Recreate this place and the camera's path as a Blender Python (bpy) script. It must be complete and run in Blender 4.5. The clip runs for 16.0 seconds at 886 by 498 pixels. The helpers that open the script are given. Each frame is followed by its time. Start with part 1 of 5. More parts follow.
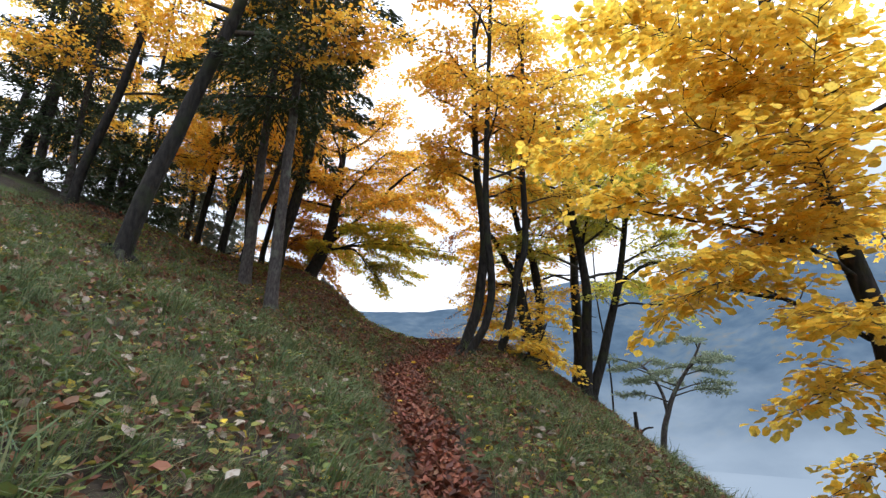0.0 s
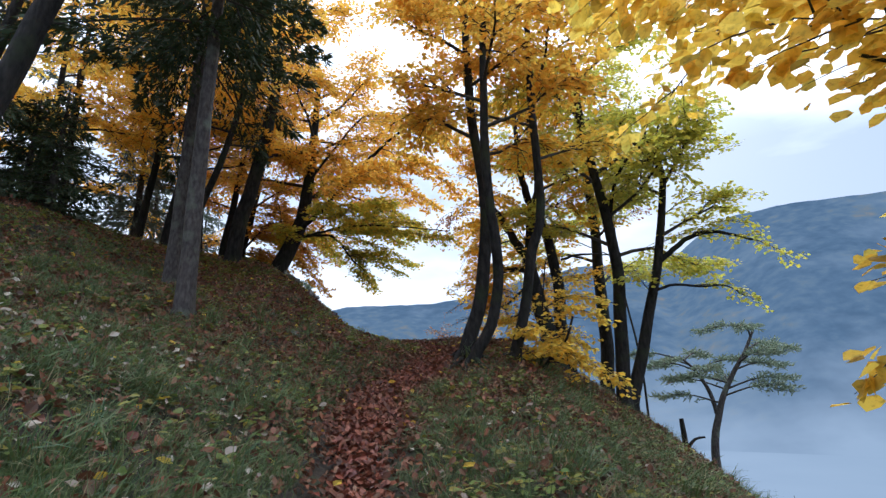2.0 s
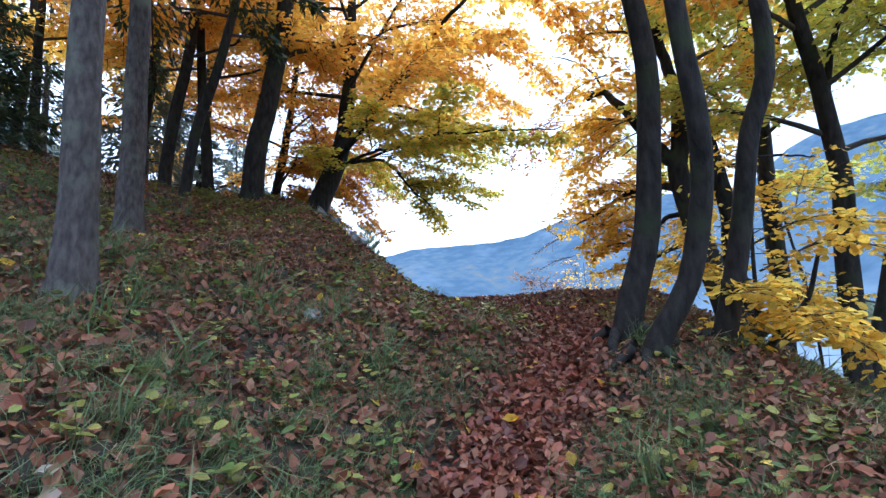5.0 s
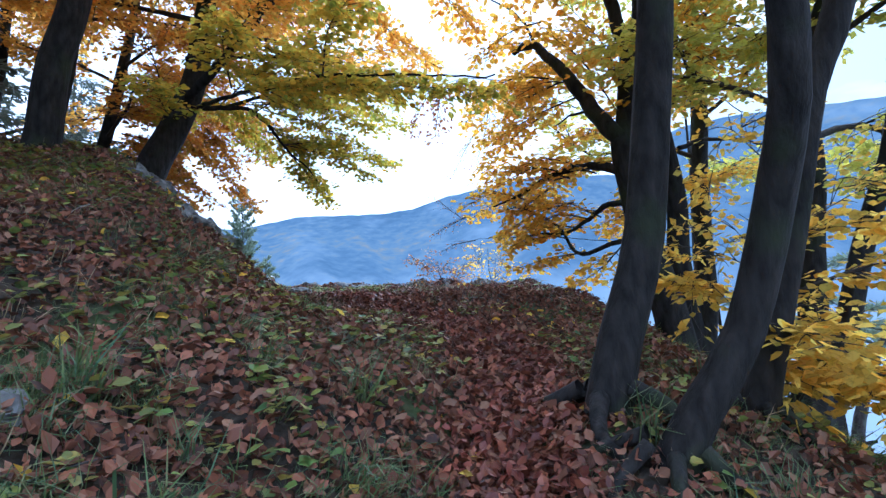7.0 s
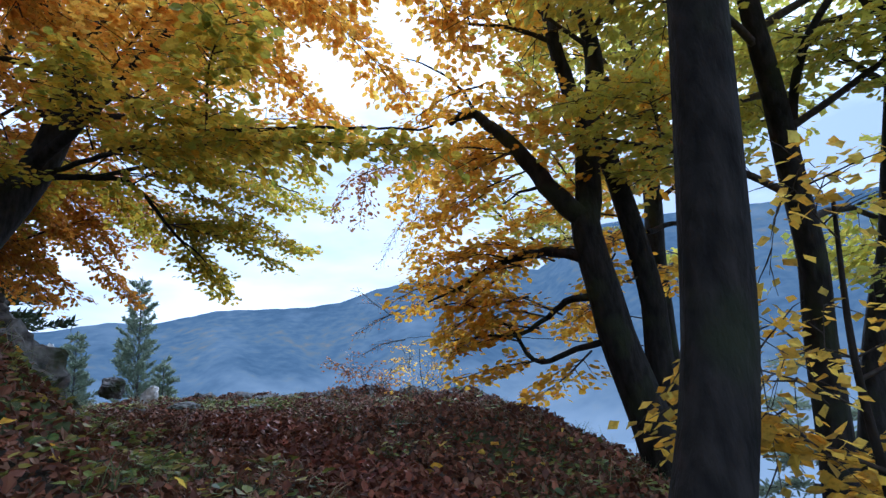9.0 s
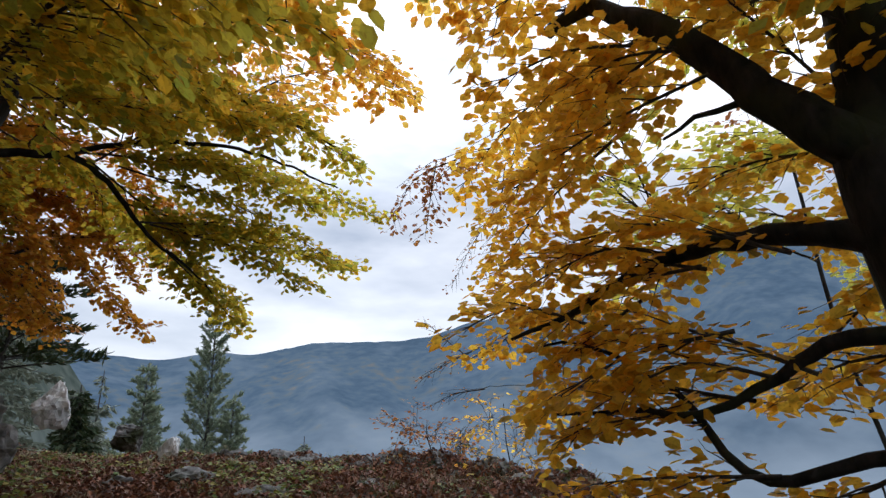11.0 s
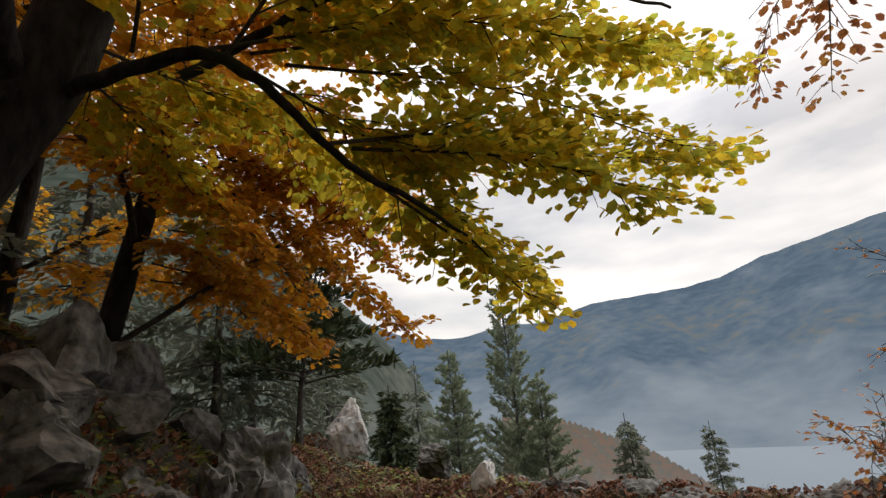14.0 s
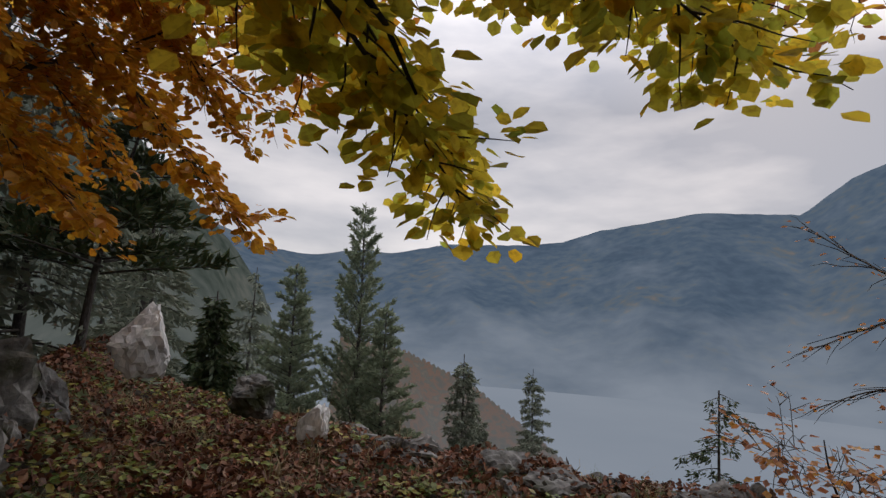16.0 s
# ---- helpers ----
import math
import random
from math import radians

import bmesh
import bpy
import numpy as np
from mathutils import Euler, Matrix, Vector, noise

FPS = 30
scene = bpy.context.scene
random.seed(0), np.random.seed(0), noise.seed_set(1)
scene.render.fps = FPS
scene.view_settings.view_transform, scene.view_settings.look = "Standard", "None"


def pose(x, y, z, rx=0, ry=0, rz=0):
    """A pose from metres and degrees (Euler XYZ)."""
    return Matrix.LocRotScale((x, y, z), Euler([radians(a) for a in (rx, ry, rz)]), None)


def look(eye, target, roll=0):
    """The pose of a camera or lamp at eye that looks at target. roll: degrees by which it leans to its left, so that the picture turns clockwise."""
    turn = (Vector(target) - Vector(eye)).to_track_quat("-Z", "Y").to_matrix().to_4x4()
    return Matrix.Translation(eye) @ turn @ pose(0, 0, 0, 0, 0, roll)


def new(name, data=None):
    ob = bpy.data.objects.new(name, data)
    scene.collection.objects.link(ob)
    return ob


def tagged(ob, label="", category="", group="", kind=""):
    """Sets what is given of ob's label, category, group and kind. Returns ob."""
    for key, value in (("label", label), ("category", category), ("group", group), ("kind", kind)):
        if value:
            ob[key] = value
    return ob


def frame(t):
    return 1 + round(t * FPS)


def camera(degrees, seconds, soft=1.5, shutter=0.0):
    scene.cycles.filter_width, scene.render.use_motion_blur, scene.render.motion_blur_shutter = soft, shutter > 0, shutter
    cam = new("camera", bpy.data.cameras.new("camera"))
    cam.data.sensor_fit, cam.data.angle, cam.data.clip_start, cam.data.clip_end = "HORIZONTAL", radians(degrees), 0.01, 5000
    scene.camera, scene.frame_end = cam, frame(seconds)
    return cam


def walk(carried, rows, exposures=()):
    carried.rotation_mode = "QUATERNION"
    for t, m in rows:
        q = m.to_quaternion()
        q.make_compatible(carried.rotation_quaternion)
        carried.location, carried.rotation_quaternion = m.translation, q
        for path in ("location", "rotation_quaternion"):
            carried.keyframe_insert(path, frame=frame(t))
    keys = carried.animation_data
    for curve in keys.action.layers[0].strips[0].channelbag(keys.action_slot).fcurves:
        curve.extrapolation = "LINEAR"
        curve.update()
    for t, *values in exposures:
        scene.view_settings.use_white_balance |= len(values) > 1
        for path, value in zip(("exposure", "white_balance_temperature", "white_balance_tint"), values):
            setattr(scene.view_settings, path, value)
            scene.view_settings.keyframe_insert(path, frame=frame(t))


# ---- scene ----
# camera and walk
PATH = [
    (0, (-0.062, 0.028, 1.561), (105.62, -1.63, 0.10)),
    (0.5, (0.007, 0.935, 1.746), (104.29, 1.74, -0.09)),
    (1, (0.083, 1.695, 1.712), (103.84, 1.67, -0.75)),
    (1.5, (0.131, 2.423, 1.948), (103.09, -0.73, -0.59)),
    (2, (0.184, 3.187, 2.128), (104.70, 0.71, 1.19)),
    (2.5, (0.045, 4.067, 2.198), (104.11, 0.37, 4.31)),
    (3, (-0.109, 4.854, 2.326), (103.06, 2.23, 8.25)),
    (5.5, (-0.611, 7.819, 2.916), (98.19, 2.50, 8.29)),
    (6, (-0.634, 8.368, 2.997), (99.51, 4.74, 6.78)),
    (6.5, (-0.765, 8.850, 3.156), (98.73, 1.90, 3.24)),
    (7, (-0.796, 9.408, 3.336), (95.04, 1.57, -3.84)),
    (7.5, (-0.809, 9.645, 3.479), (103.61, -1.91, -10.58)),
    (8, (-0.769, 10.082, 3.503), (101.77, 3.25, -11.67)),
    (10.5, (-0.171, 12.932, 3.990), (110.14, -0.53, -8.82)),
    (11, (-0.040, 13.924, 4.111), (108.56, 0.46, -2.14)),
    (11.5, (-0.084, 14.861, 4.238), (106.37, 0.42, 7.15)),
    (12, (-0.246, 15.464, 4.409), (101.98, 1.50, 18.07)),
    (12.5, (-0.514, 16.158, 4.563), (98.93, 6.81, 28.35)),
    (13, (-0.884, 16.316, 4.682), (101.28, 7.66, 36.41)),
    (13.5, (-1.116, 16.694, 4.739), (103.98, 6.84, 33.95)),
    (14, (-1.344, 17.211, 4.823), (105.90, 4.53, 27.57)),
    (14.5, (-1.673, 17.617, 4.808), (107.15, 1.98, 20.96)),
    (15, (-1.808, 17.976, 4.802), (105.39, 1.92, 16.67)),
    (15.5, (-1.835, 18.240, 4.782), (101.33, 1.55, 11.74)),
    (16, (-2.083, 18.698, 4.969), (98.02, -3.77, 11.14)),
]
cam = camera(78.8, 16.0, soft=1.4)
walk(cam, [(t, pose(*p, *r)) for t, p, r in PATH],
     exposures=[(0, 1.1, 6200, 10), (1.5, 0.95, 5650, 9), (3, 0.85, 5350, 9), (5.5, 1.8, 4800, 9), (8, 1.3, 4550, 9), (10.5, 0.55, 5800, 10), (13, 0.55, 6800, 11), (14.5, 0.6, 7300, 12), (15.2, 0.35, 7300, 13), (16, 0.05, 6800, 15)])

# world: a closed cloud cover over a clear sky, and a weak veiled sun
SUN_AZ, SUN_EL = radians(20), radians(32)
world = bpy.data.worlds.new("overcast_sky")
scene.world = world
world.use_nodes = True
wn, wl = world.node_tree.nodes, world.node_tree.links
wn.clear()
w_out, w_bg, w_sky = wn.new("ShaderNodeOutputWorld"), wn.new("ShaderNodeBackground"), wn.new("ShaderNodeTexSky")
w_sky.sky_type, w_sky.sun_disc = "NISHITA", False
w_sky.sun_elevation, w_sky.sun_rotation = SUN_EL, SUN_AZ
w_co, w_map, w_noise, w_ramp = wn.new("ShaderNodeTexCoord"), wn.new("ShaderNodeMapping"), wn.new("ShaderNodeTexNoise"), wn.new("ShaderNodeValToRGB")
w_map.inputs["Scale"].default_value = (1.3, 1.0, 4.2)
w_map.inputs["Rotation"].default_value = (0.1, 0.35, 0.2)
w_noise.inputs["Scale"].default_value, w_noise.inputs["Detail"].default_value = 1.7, 6
w_ramp.color_ramp.elements[0].position, w_ramp.color_ramp.elements[0].color = 0.38, (0.46, 0.51, 0.60, 1)
w_ramp.color_ramp.elements[1].position, w_ramp.color_ramp.elements[1].color = 0.70, (1.2, 1.19, 1.2, 1)
w_mix, w_mul = wn.new("ShaderNodeMixRGB"), wn.new("ShaderNodeMixRGB")
w_mul.blend_type = "MULTIPLY"
w_mul.inputs[0].default_value, w_mul.inputs[2].default_value = 1.0, (0.10, 0.10, 0.10, 1)
w_mix.inputs[0].default_value = 0.85
wl.new(w_co.outputs["Generated"], w_map.inputs[0])
wl.new(w_map.outputs[0], w_noise.inputs["Vector"])
wl.new(w_noise.outputs[0], w_ramp.inputs[0])
wl.new(w_sky.outputs[0], w_mul.inputs[1])
wl.new(w_mul.outputs[0], w_mix.inputs[1])
wl.new(w_ramp.outputs[0], w_mix.inputs[2])
# an overcast sky is brighter overhead than at the horizon
w_sep, w_grad, w_lift = wn.new("ShaderNodeSeparateXYZ"), wn.new("ShaderNodeMapRange"), wn.new("ShaderNodeMixRGB")
w_grad.inputs[1].default_value, w_grad.inputs[2].default_value = 0.38, 1.0
w_grad.inputs[3].default_value, w_grad.inputs[4].default_value = 0.74, 2.5
w_lift.blend_type, w_lift.inputs[0].default_value = "MULTIPLY", 1.0
wl.new(w_co.outputs["Generated"], w_sep.inputs[0])
wl.new(w_sep.outputs[2], w_grad.inputs[0])
wl.new(w_mix.outputs[0], w_lift.inputs[1])
wl.new(w_grad.outputs[0], w_lift.inputs[2])
wl.new(w_lift.outputs[0], w_bg.inputs[0])
w_bg.inputs[1].default_value = 1.0
wl.new(w_bg.outputs[0], w_out.inputs[0])
sun = new("sun", bpy.data.lights.new("sun", "SUN"))
sun.data.energy, sun.data.angle, sun.data.color = 0.65, radians(28), (1.0, 0.95, 0.88)
sun.matrix_world = look((0, 0, 0), (-math.sin(SUN_AZ) * math.cos(SUN_EL), -math.cos(SUN_AZ) * math.cos(SUN_EL), -math.sin(SUN_EL)))


# ---- materials ----
def node_material(name):
    m = bpy.data.materials.new(name)
    m.use_nodes = True
    m.node_tree.nodes.clear()
    return m, m.node_tree.nodes, m.node_tree.links


def ramp_of(nodes, stops):
    r = nodes.new("ShaderNodeValToRGB")
    el = r.color_ramp.elements
    while len(el) < len(stops):
        el.new(0.5)
    for e, (p, c) in zip(el, stops):
        e.position, e.color = p, (*c, 1)
    return r


def spread(colours):
    return [(i / max(1, len(colours) - 1), c) for i, c in enumerate(colours)]


def leaf_material(name, colours, translucent=0.5, rough=0.45, gloss=0.3):
    """Thin leaf: each one takes its own tint, lets part of the light through, and has a faint blotch."""
    m, n, l = node_material(name)
    geo, ramp = n.new("ShaderNodeNewGeometry"), ramp_of(n, spread(colours))
    ramp.color_ramp.interpolation = "LINEAR"
    tex, mixc = n.new("ShaderNodeTexNoise"), n.new("ShaderNodeMixRGB")
    co = n.new("ShaderNodeTexCoord")
    tex.inputs["Scale"].default_value, tex.inputs["Detail"].default_value = 38, 2
    fac = n.new("ShaderNodeMapRange")
    fac.inputs[1].default_value, fac.inputs[2].default_value = 0.5, 0.75
    fac.inputs[3].default_value, fac.inputs[4].default_value = 0.0, 0.5
    mixc.inputs[2].default_value = (0.16, 0.06, 0.015, 1)
    l.new(co.outputs["Object"], tex.inputs["Vector"])
    l.new(tex.outputs[0], fac.inputs[0])
    l.new(fac.outputs[0], mixc.inputs[0])
    l.new(geo.outputs["Random Per Island"], ramp.inputs[0])
    l.new(ramp.outputs[0], mixc.inputs[1])
    bsdf, tr, mix, out = n.new("ShaderNodeBsdfPrincipled"), n.new("ShaderNodeBsdfTranslucent"), n.new("ShaderNodeMixShader"), n.new("ShaderNodeOutputMaterial")
    bsdf.inputs["Roughness"].default_value = rough
    bsdf.inputs["Specular IOR Level"].default_value = gloss
    l.new(mixc.outputs[0], bsdf.inputs["Base Color"])
    l.new(mixc.outputs[0], tr.inputs["Color"])
    mix.inputs[0].default_value = translucent
    l.new(bsdf.outputs[0], mix.inputs[1])
    l.new(tr.outputs[0], mix.inputs[2])
    l.new(mix.outputs[0], out.inputs[0])
    return m


def surface_material(name, dark, light, scale, bump=0.3, rough=0.85, stretch=(1, 1, 1), patch=None, patch_scale=1.2, patch_cut=(0.52, 0.62), detail=8):
    """Grain between two tones, with larger patches of a third (moss, lichen, wear), and relief."""
    m, n, l = node_material(name)
    co, mp = n.new("ShaderNodeTexCoord"), n.new("ShaderNodeMapping")
    mp.inputs["Scale"].default_value = stretch
    tex = n.new("ShaderNodeTexNoise")
    tex.inputs["Scale"].default_value, tex.inputs["Detail"].default_value = scale, detail
    ramp = ramp_of(n, [(0.3, dark), (0.7, light)])
    l.new(co.outputs["Object"], mp.inputs[0])
    l.new(mp.outputs[0], tex.inputs["Vector"])
    l.new(tex.outputs[0], ramp.inputs[0])
    colour = ramp.outputs[0]
    if patch:
        big, cut, mixc = n.new("ShaderNodeTexNoise"), n.new("ShaderNodeMapRange"), n.new("ShaderNodeMixRGB")
        big.inputs["Scale"].default_value, big.inputs["Detail"].default_value = patch_scale, 5
        cut.inputs[1].default_value, cut.inputs[2].default_value = patch_cut
        mixc.inputs[2].default_value = (*patch, 1)
        l.new(co.outputs["Object"], big.inputs["Vector"])
        l.new(big.outputs[0], cut.inputs[0])
        l.new(cut.outputs[0], mixc.inputs[0])
        l.new(colour, mixc.inputs[1])
        colour = mixc.outputs[0]
    bsdf, bmp, out = n.new("ShaderNodeBsdfPrincipled"), n.new("ShaderNodeBump"), n.new("ShaderNodeOutputMaterial")
    bsdf.inputs["Roughness"].default_value = rough
    bsdf.inputs["Specular IOR Level"].default_value = 0.25
    bmp.inputs["Strength"].default_value, bmp.inputs["Distance"].default_value = bump, 0.03
    l.new(tex.outputs[0], bmp.inputs["Height"])
    l.new(bmp.outputs[0], bsdf.inputs["Normal"])
    l.new(colour, bsdf.inputs["Base Color"])
    l.new(bsdf.outputs[0], out.inputs[0])
    return m


def haze_backdrop_material(name, tones, scale, glow, mist=None, low=-60.0, high=60.0):
    """Far wooded slopes: a plain backdrop, glowing a little, with damp-air haze painted in."""
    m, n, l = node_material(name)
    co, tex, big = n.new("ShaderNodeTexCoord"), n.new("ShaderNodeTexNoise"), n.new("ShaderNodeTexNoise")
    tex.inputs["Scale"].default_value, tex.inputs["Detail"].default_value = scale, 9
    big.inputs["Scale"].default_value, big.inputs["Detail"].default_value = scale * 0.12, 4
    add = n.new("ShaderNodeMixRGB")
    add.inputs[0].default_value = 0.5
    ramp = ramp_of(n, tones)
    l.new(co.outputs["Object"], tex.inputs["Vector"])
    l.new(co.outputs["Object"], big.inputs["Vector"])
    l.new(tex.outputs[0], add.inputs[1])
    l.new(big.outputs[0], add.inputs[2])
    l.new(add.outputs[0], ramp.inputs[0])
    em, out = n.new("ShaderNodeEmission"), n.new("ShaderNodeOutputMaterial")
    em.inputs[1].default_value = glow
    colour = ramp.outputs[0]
    # mist tone painted over the colour, thickest low down, broken up by noise
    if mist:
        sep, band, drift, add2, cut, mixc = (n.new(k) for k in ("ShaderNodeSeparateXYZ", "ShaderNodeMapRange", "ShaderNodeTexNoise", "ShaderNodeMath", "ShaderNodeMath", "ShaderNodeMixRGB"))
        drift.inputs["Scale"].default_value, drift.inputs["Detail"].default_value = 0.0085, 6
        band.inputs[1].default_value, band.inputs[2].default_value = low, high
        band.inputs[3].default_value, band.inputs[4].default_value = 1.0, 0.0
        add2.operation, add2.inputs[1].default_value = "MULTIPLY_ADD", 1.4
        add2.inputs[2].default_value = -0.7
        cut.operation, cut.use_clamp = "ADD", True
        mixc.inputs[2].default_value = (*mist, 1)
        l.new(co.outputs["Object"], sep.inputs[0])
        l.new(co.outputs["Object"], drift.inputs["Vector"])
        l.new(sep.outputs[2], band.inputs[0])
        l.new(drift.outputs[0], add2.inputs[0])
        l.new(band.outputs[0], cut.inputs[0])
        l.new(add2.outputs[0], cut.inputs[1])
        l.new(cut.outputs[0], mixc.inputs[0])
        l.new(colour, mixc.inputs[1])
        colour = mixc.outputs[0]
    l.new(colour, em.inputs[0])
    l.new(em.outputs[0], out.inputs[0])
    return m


YELLOW = leaf_material("yellow_beech_leaf", [(0.84, 0.54, 0.06), (0.88, 0.66, 0.10), (0.82, 0.62, 0.12), (0.86, 0.50, 0.05), (0.72, 0.62, 0.12)], 0.83)
GOLD = leaf_material("golden_beech_leaf", [(0.82, 0.46, 0.03), (0.86, 0.57, 0.06), (0.80, 0.50, 0.05), (0.82, 0.40, 0.02), (0.72, 0.52, 0.06)], 0.72)
ORANGE = leaf_material("orange_beech_leaf", [(0.82, 0.43, 0.04), (0.86, 0.55, 0.07), (0.74, 0.33, 0.04), (0.84, 0.61, 0.10), (0.80, 0.46, 0.05)], 0.82)
OLIVE = leaf_material("olive_beech_leaf", [(0.72, 0.54, 0.05), (0.48, 0.49, 0.06), (0.78, 0.54, 0.05), (0.36, 0.42, 0.06), (0.78, 0.46, 0.03)], 0.76)
RUST = leaf_material("rusty_orange_beech_leaf", [(0.60, 0.25, 0.02), (0.70, 0.36, 0.03), (0.50, 0.18, 0.02), (0.66, 0.40, 0.04)], 0.5)
GREENISH = leaf_material("yellow_green_beech_leaf", [(0.70, 0.62, 0.08), (0.56, 0.57, 0.10), (0.84, 0.66, 0.08), (0.46, 0.52, 0.09)], 0.62)
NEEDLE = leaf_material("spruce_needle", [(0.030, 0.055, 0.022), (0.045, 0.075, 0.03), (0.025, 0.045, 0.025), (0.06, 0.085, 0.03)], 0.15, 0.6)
# pine needles paled and greyed: mist painted into their colour
MISTED_PINE_NEEDLE = leaf_material("misted_pine_needle", [(0.19, 0.24, 0.15), (0.24, 0.28, 0.18), (0.15, 0.21, 0.14), (0.28, 0.31, 0.21)], 0.45, 0.6)
RUSSET = leaf_material("russet_beech_leaf", [(0.34, 0.12, 0.04), (0.42, 0.18, 0.05), (0.28, 0.10, 0.05), (0.50, 0.26, 0.05)])
LITTER = leaf_material("fallen_leaf", [(0.17, 0.055, 0.030), (0.055, 0.024, 0.017), (0.26, 0.100, 0.050), (0.095, 0.045, 0.030), (0.15, 0.055, 0.026), (0.038, 0.019, 0.014), (0.24, 0.130, 0.075), (0.12, 0.040, 0.024)], 0.08, 0.6, 0.22)
TRAIL_LITTER = leaf_material("wet_fallen_leaf", [(0.20, 0.050, 0.028), (0.085, 0.022, 0.015), (0.26, 0.085, 0.042), (0.12, 0.032, 0.020), (0.050, 0.018, 0.013)], 0.08, 0.45, 0.3)
PALE_LITTER = leaf_material("pale_fallen_leaf", [(0.30, 0.25, 0.20), (0.20, 0.15, 0.11), (0.40, 0.35, 0.29), (0.24, 0.16, 0.08)], 0.1, 0.6)
GRASS = leaf_material("grass_blade", [(0.070, 0.125, 0.036), (0.115, 0.155, 0.048), (0.045, 0.088, 0.036), (0.155, 0.170, 0.070), (0.060, 0.120, 0.062)], 0.3, 0.6)
DRY_GRASS = leaf_material("dry_grass_blade", [(0.24, 0.19, 0.10), (0.32, 0.26, 0.15), (0.17, 0.15, 0.07)], 0.3, 0.6)
HERB = leaf_material("herb_leaf", [(0.10, 0.17, 0.035), (0.18, 0.22, 0.045), (0.30, 0.25, 0.05), (0.06, 0.11, 0.035)], 0.35, 0.5)
# bark set darker than real beech: backlit shade put into its colour
SHADED_BEECH_BARK = surface_material("shaded_beech_bark", (0.006, 0.005, 0.0045), (0.030, 0.026, 0.023), 16, 1.0, 0.9, (1, 1, 0.35), (0.024, 0.028, 0.014), 2.2, (0.54, 0.66))
SPRUCE_BARK = surface_material("spruce_bark", (0.03, 0.025, 0.023), (0.090, 0.078, 0.072), 26, 1.0, 0.9, (1, 1, 0.4), (0.11, 0.12, 0.09), 3, (0.55, 0.7))
PALE_WOOD = surface_material("weathered_wood", (0.16, 0.14, 0.12), (0.34, 0.31, 0.27), 30, 0.3)
TWIG = surface_material("twig_bark", (0.03, 0.025, 0.022), (0.07, 0.06, 0.05), 30, 0.2)
SOIL = surface_material("mossy_soil", (0.016, 0.012, 0.009), (0.050, 0.038, 0.025), 14, 0.9, 0.95, (1, 1, 1), (0.05, 0.07, 0.02), 0.9, (0.5, 0.62))
ROCK = surface_material("grey_limestone", (0.040, 0.037, 0.035), (0.22, 0.215, 0.205), 9, 1.0, 0.95, (1, 1, 1), (0.035, 0.040, 0.018), 2.0, (0.53, 0.64), 12)
CRAG = surface_material("bare_limestone", (0.026, 0.024, 0.022), (0.19, 0.18, 0.17), 9, 1.0, 0.95, (1, 1, 1), (0.03, 0.034, 0.016), 2.4, (0.56, 0.68), 12)
WHITE_ROCK = surface_material("pale_limestone", (0.34, 0.34, 0.33), (0.72, 0.71, 0.69), 6, 0.9, 0.9, (1, 1, 0.5), (0.16, 0.17, 0.12), 3, (0.6, 0.72))
# blue haze and low mist are painted into the glowing colours of these slopes
HAZED_MOUNTAIN = haze_backdrop_material("hazed_wooded_mountain", [(0.38, (0.054, 0.086, 0.130)), (0.48, (0.066, 0.102, 0.150)), (0.56, (0.082, 0.118, 0.160)), (0.62, (0.100, 0.122, 0.142)), (0.68, (0.14, 0.135, 0.135))], 0.05, 1.0, (0.20, 0.245, 0.30), -85.0, 60.0)
HAZED_NEAR_SLOPE = haze_backdrop_material("hazed_near_slope", [(0.38, (0.030, 0.042, 0.036)), (0.5, (0.052, 0.066, 0.060)), (0.62, (0.085, 0.095, 0.085))], 0.16, 1.0, (0.12, 0.14, 0.142), -45.0, 25.0)
HAZED_RED_SLOPE = haze_backdrop_material("hazed_beech_slope", [(0.38, (0.060, 0.062, 0.055)), (0.46, (0.080, 0.070, 0.058)), (0.52, (0.125, 0.072, 0.048)), (0.57, (0.070, 0.074, 0.064)), (0.64, (0.13, 0.095, 0.07))], 0.45, 1.0, (0.14, 0.16, 0.18), -62.0, 6.0)
# lake: mist painted into a pale colour that glows by itself
GLOWING_LAKE = haze_backdrop_material("glowing_mist_lake", [(0.35, (0.19, 0.235, 0.29)), (0.65, (0.225, 0.27, 0.325))], 0.006, 1.0)
# paler copy of the spruce needles, distance mist painted into the colour
MISTED_NEEDLE = leaf_material("misted_conifer_needle", [(0.14, 0.17, 0.125), (0.18, 0.205, 0.15), (0.12, 0.15, 0.115)], 0.25, 0.7)


# ---- mesh tools ----
def mesh_object(name, verts, faces, material, parent=None, label="", smooth=True):
    me = bpy.data.meshes.new(name)
    verts, faces = np.asarray(verts, float), np.asarray(faces, int)
    k = faces.shape[1]
    me.vertices.add(len(verts))
    me.vertices.foreach_set("co", verts.ravel())
    me.loops.add(faces.size)
    me.loops.foreach_set("vertex_index", faces.ravel())
    me.polygons.add(len(faces))
    me.polygons.foreach_set("loop_start", np.arange(0, faces.size, k))
    me.polygons.foreach_set("use_smooth", np.full(len(faces), smooth))
    me.update(calc_edges=True)
    me.validate()
    me.materials.append(material)
    ob = new(name, me)
    if parent is not None:
        ob.parent = parent
    if label:
        ob["label"] = label
    return ob


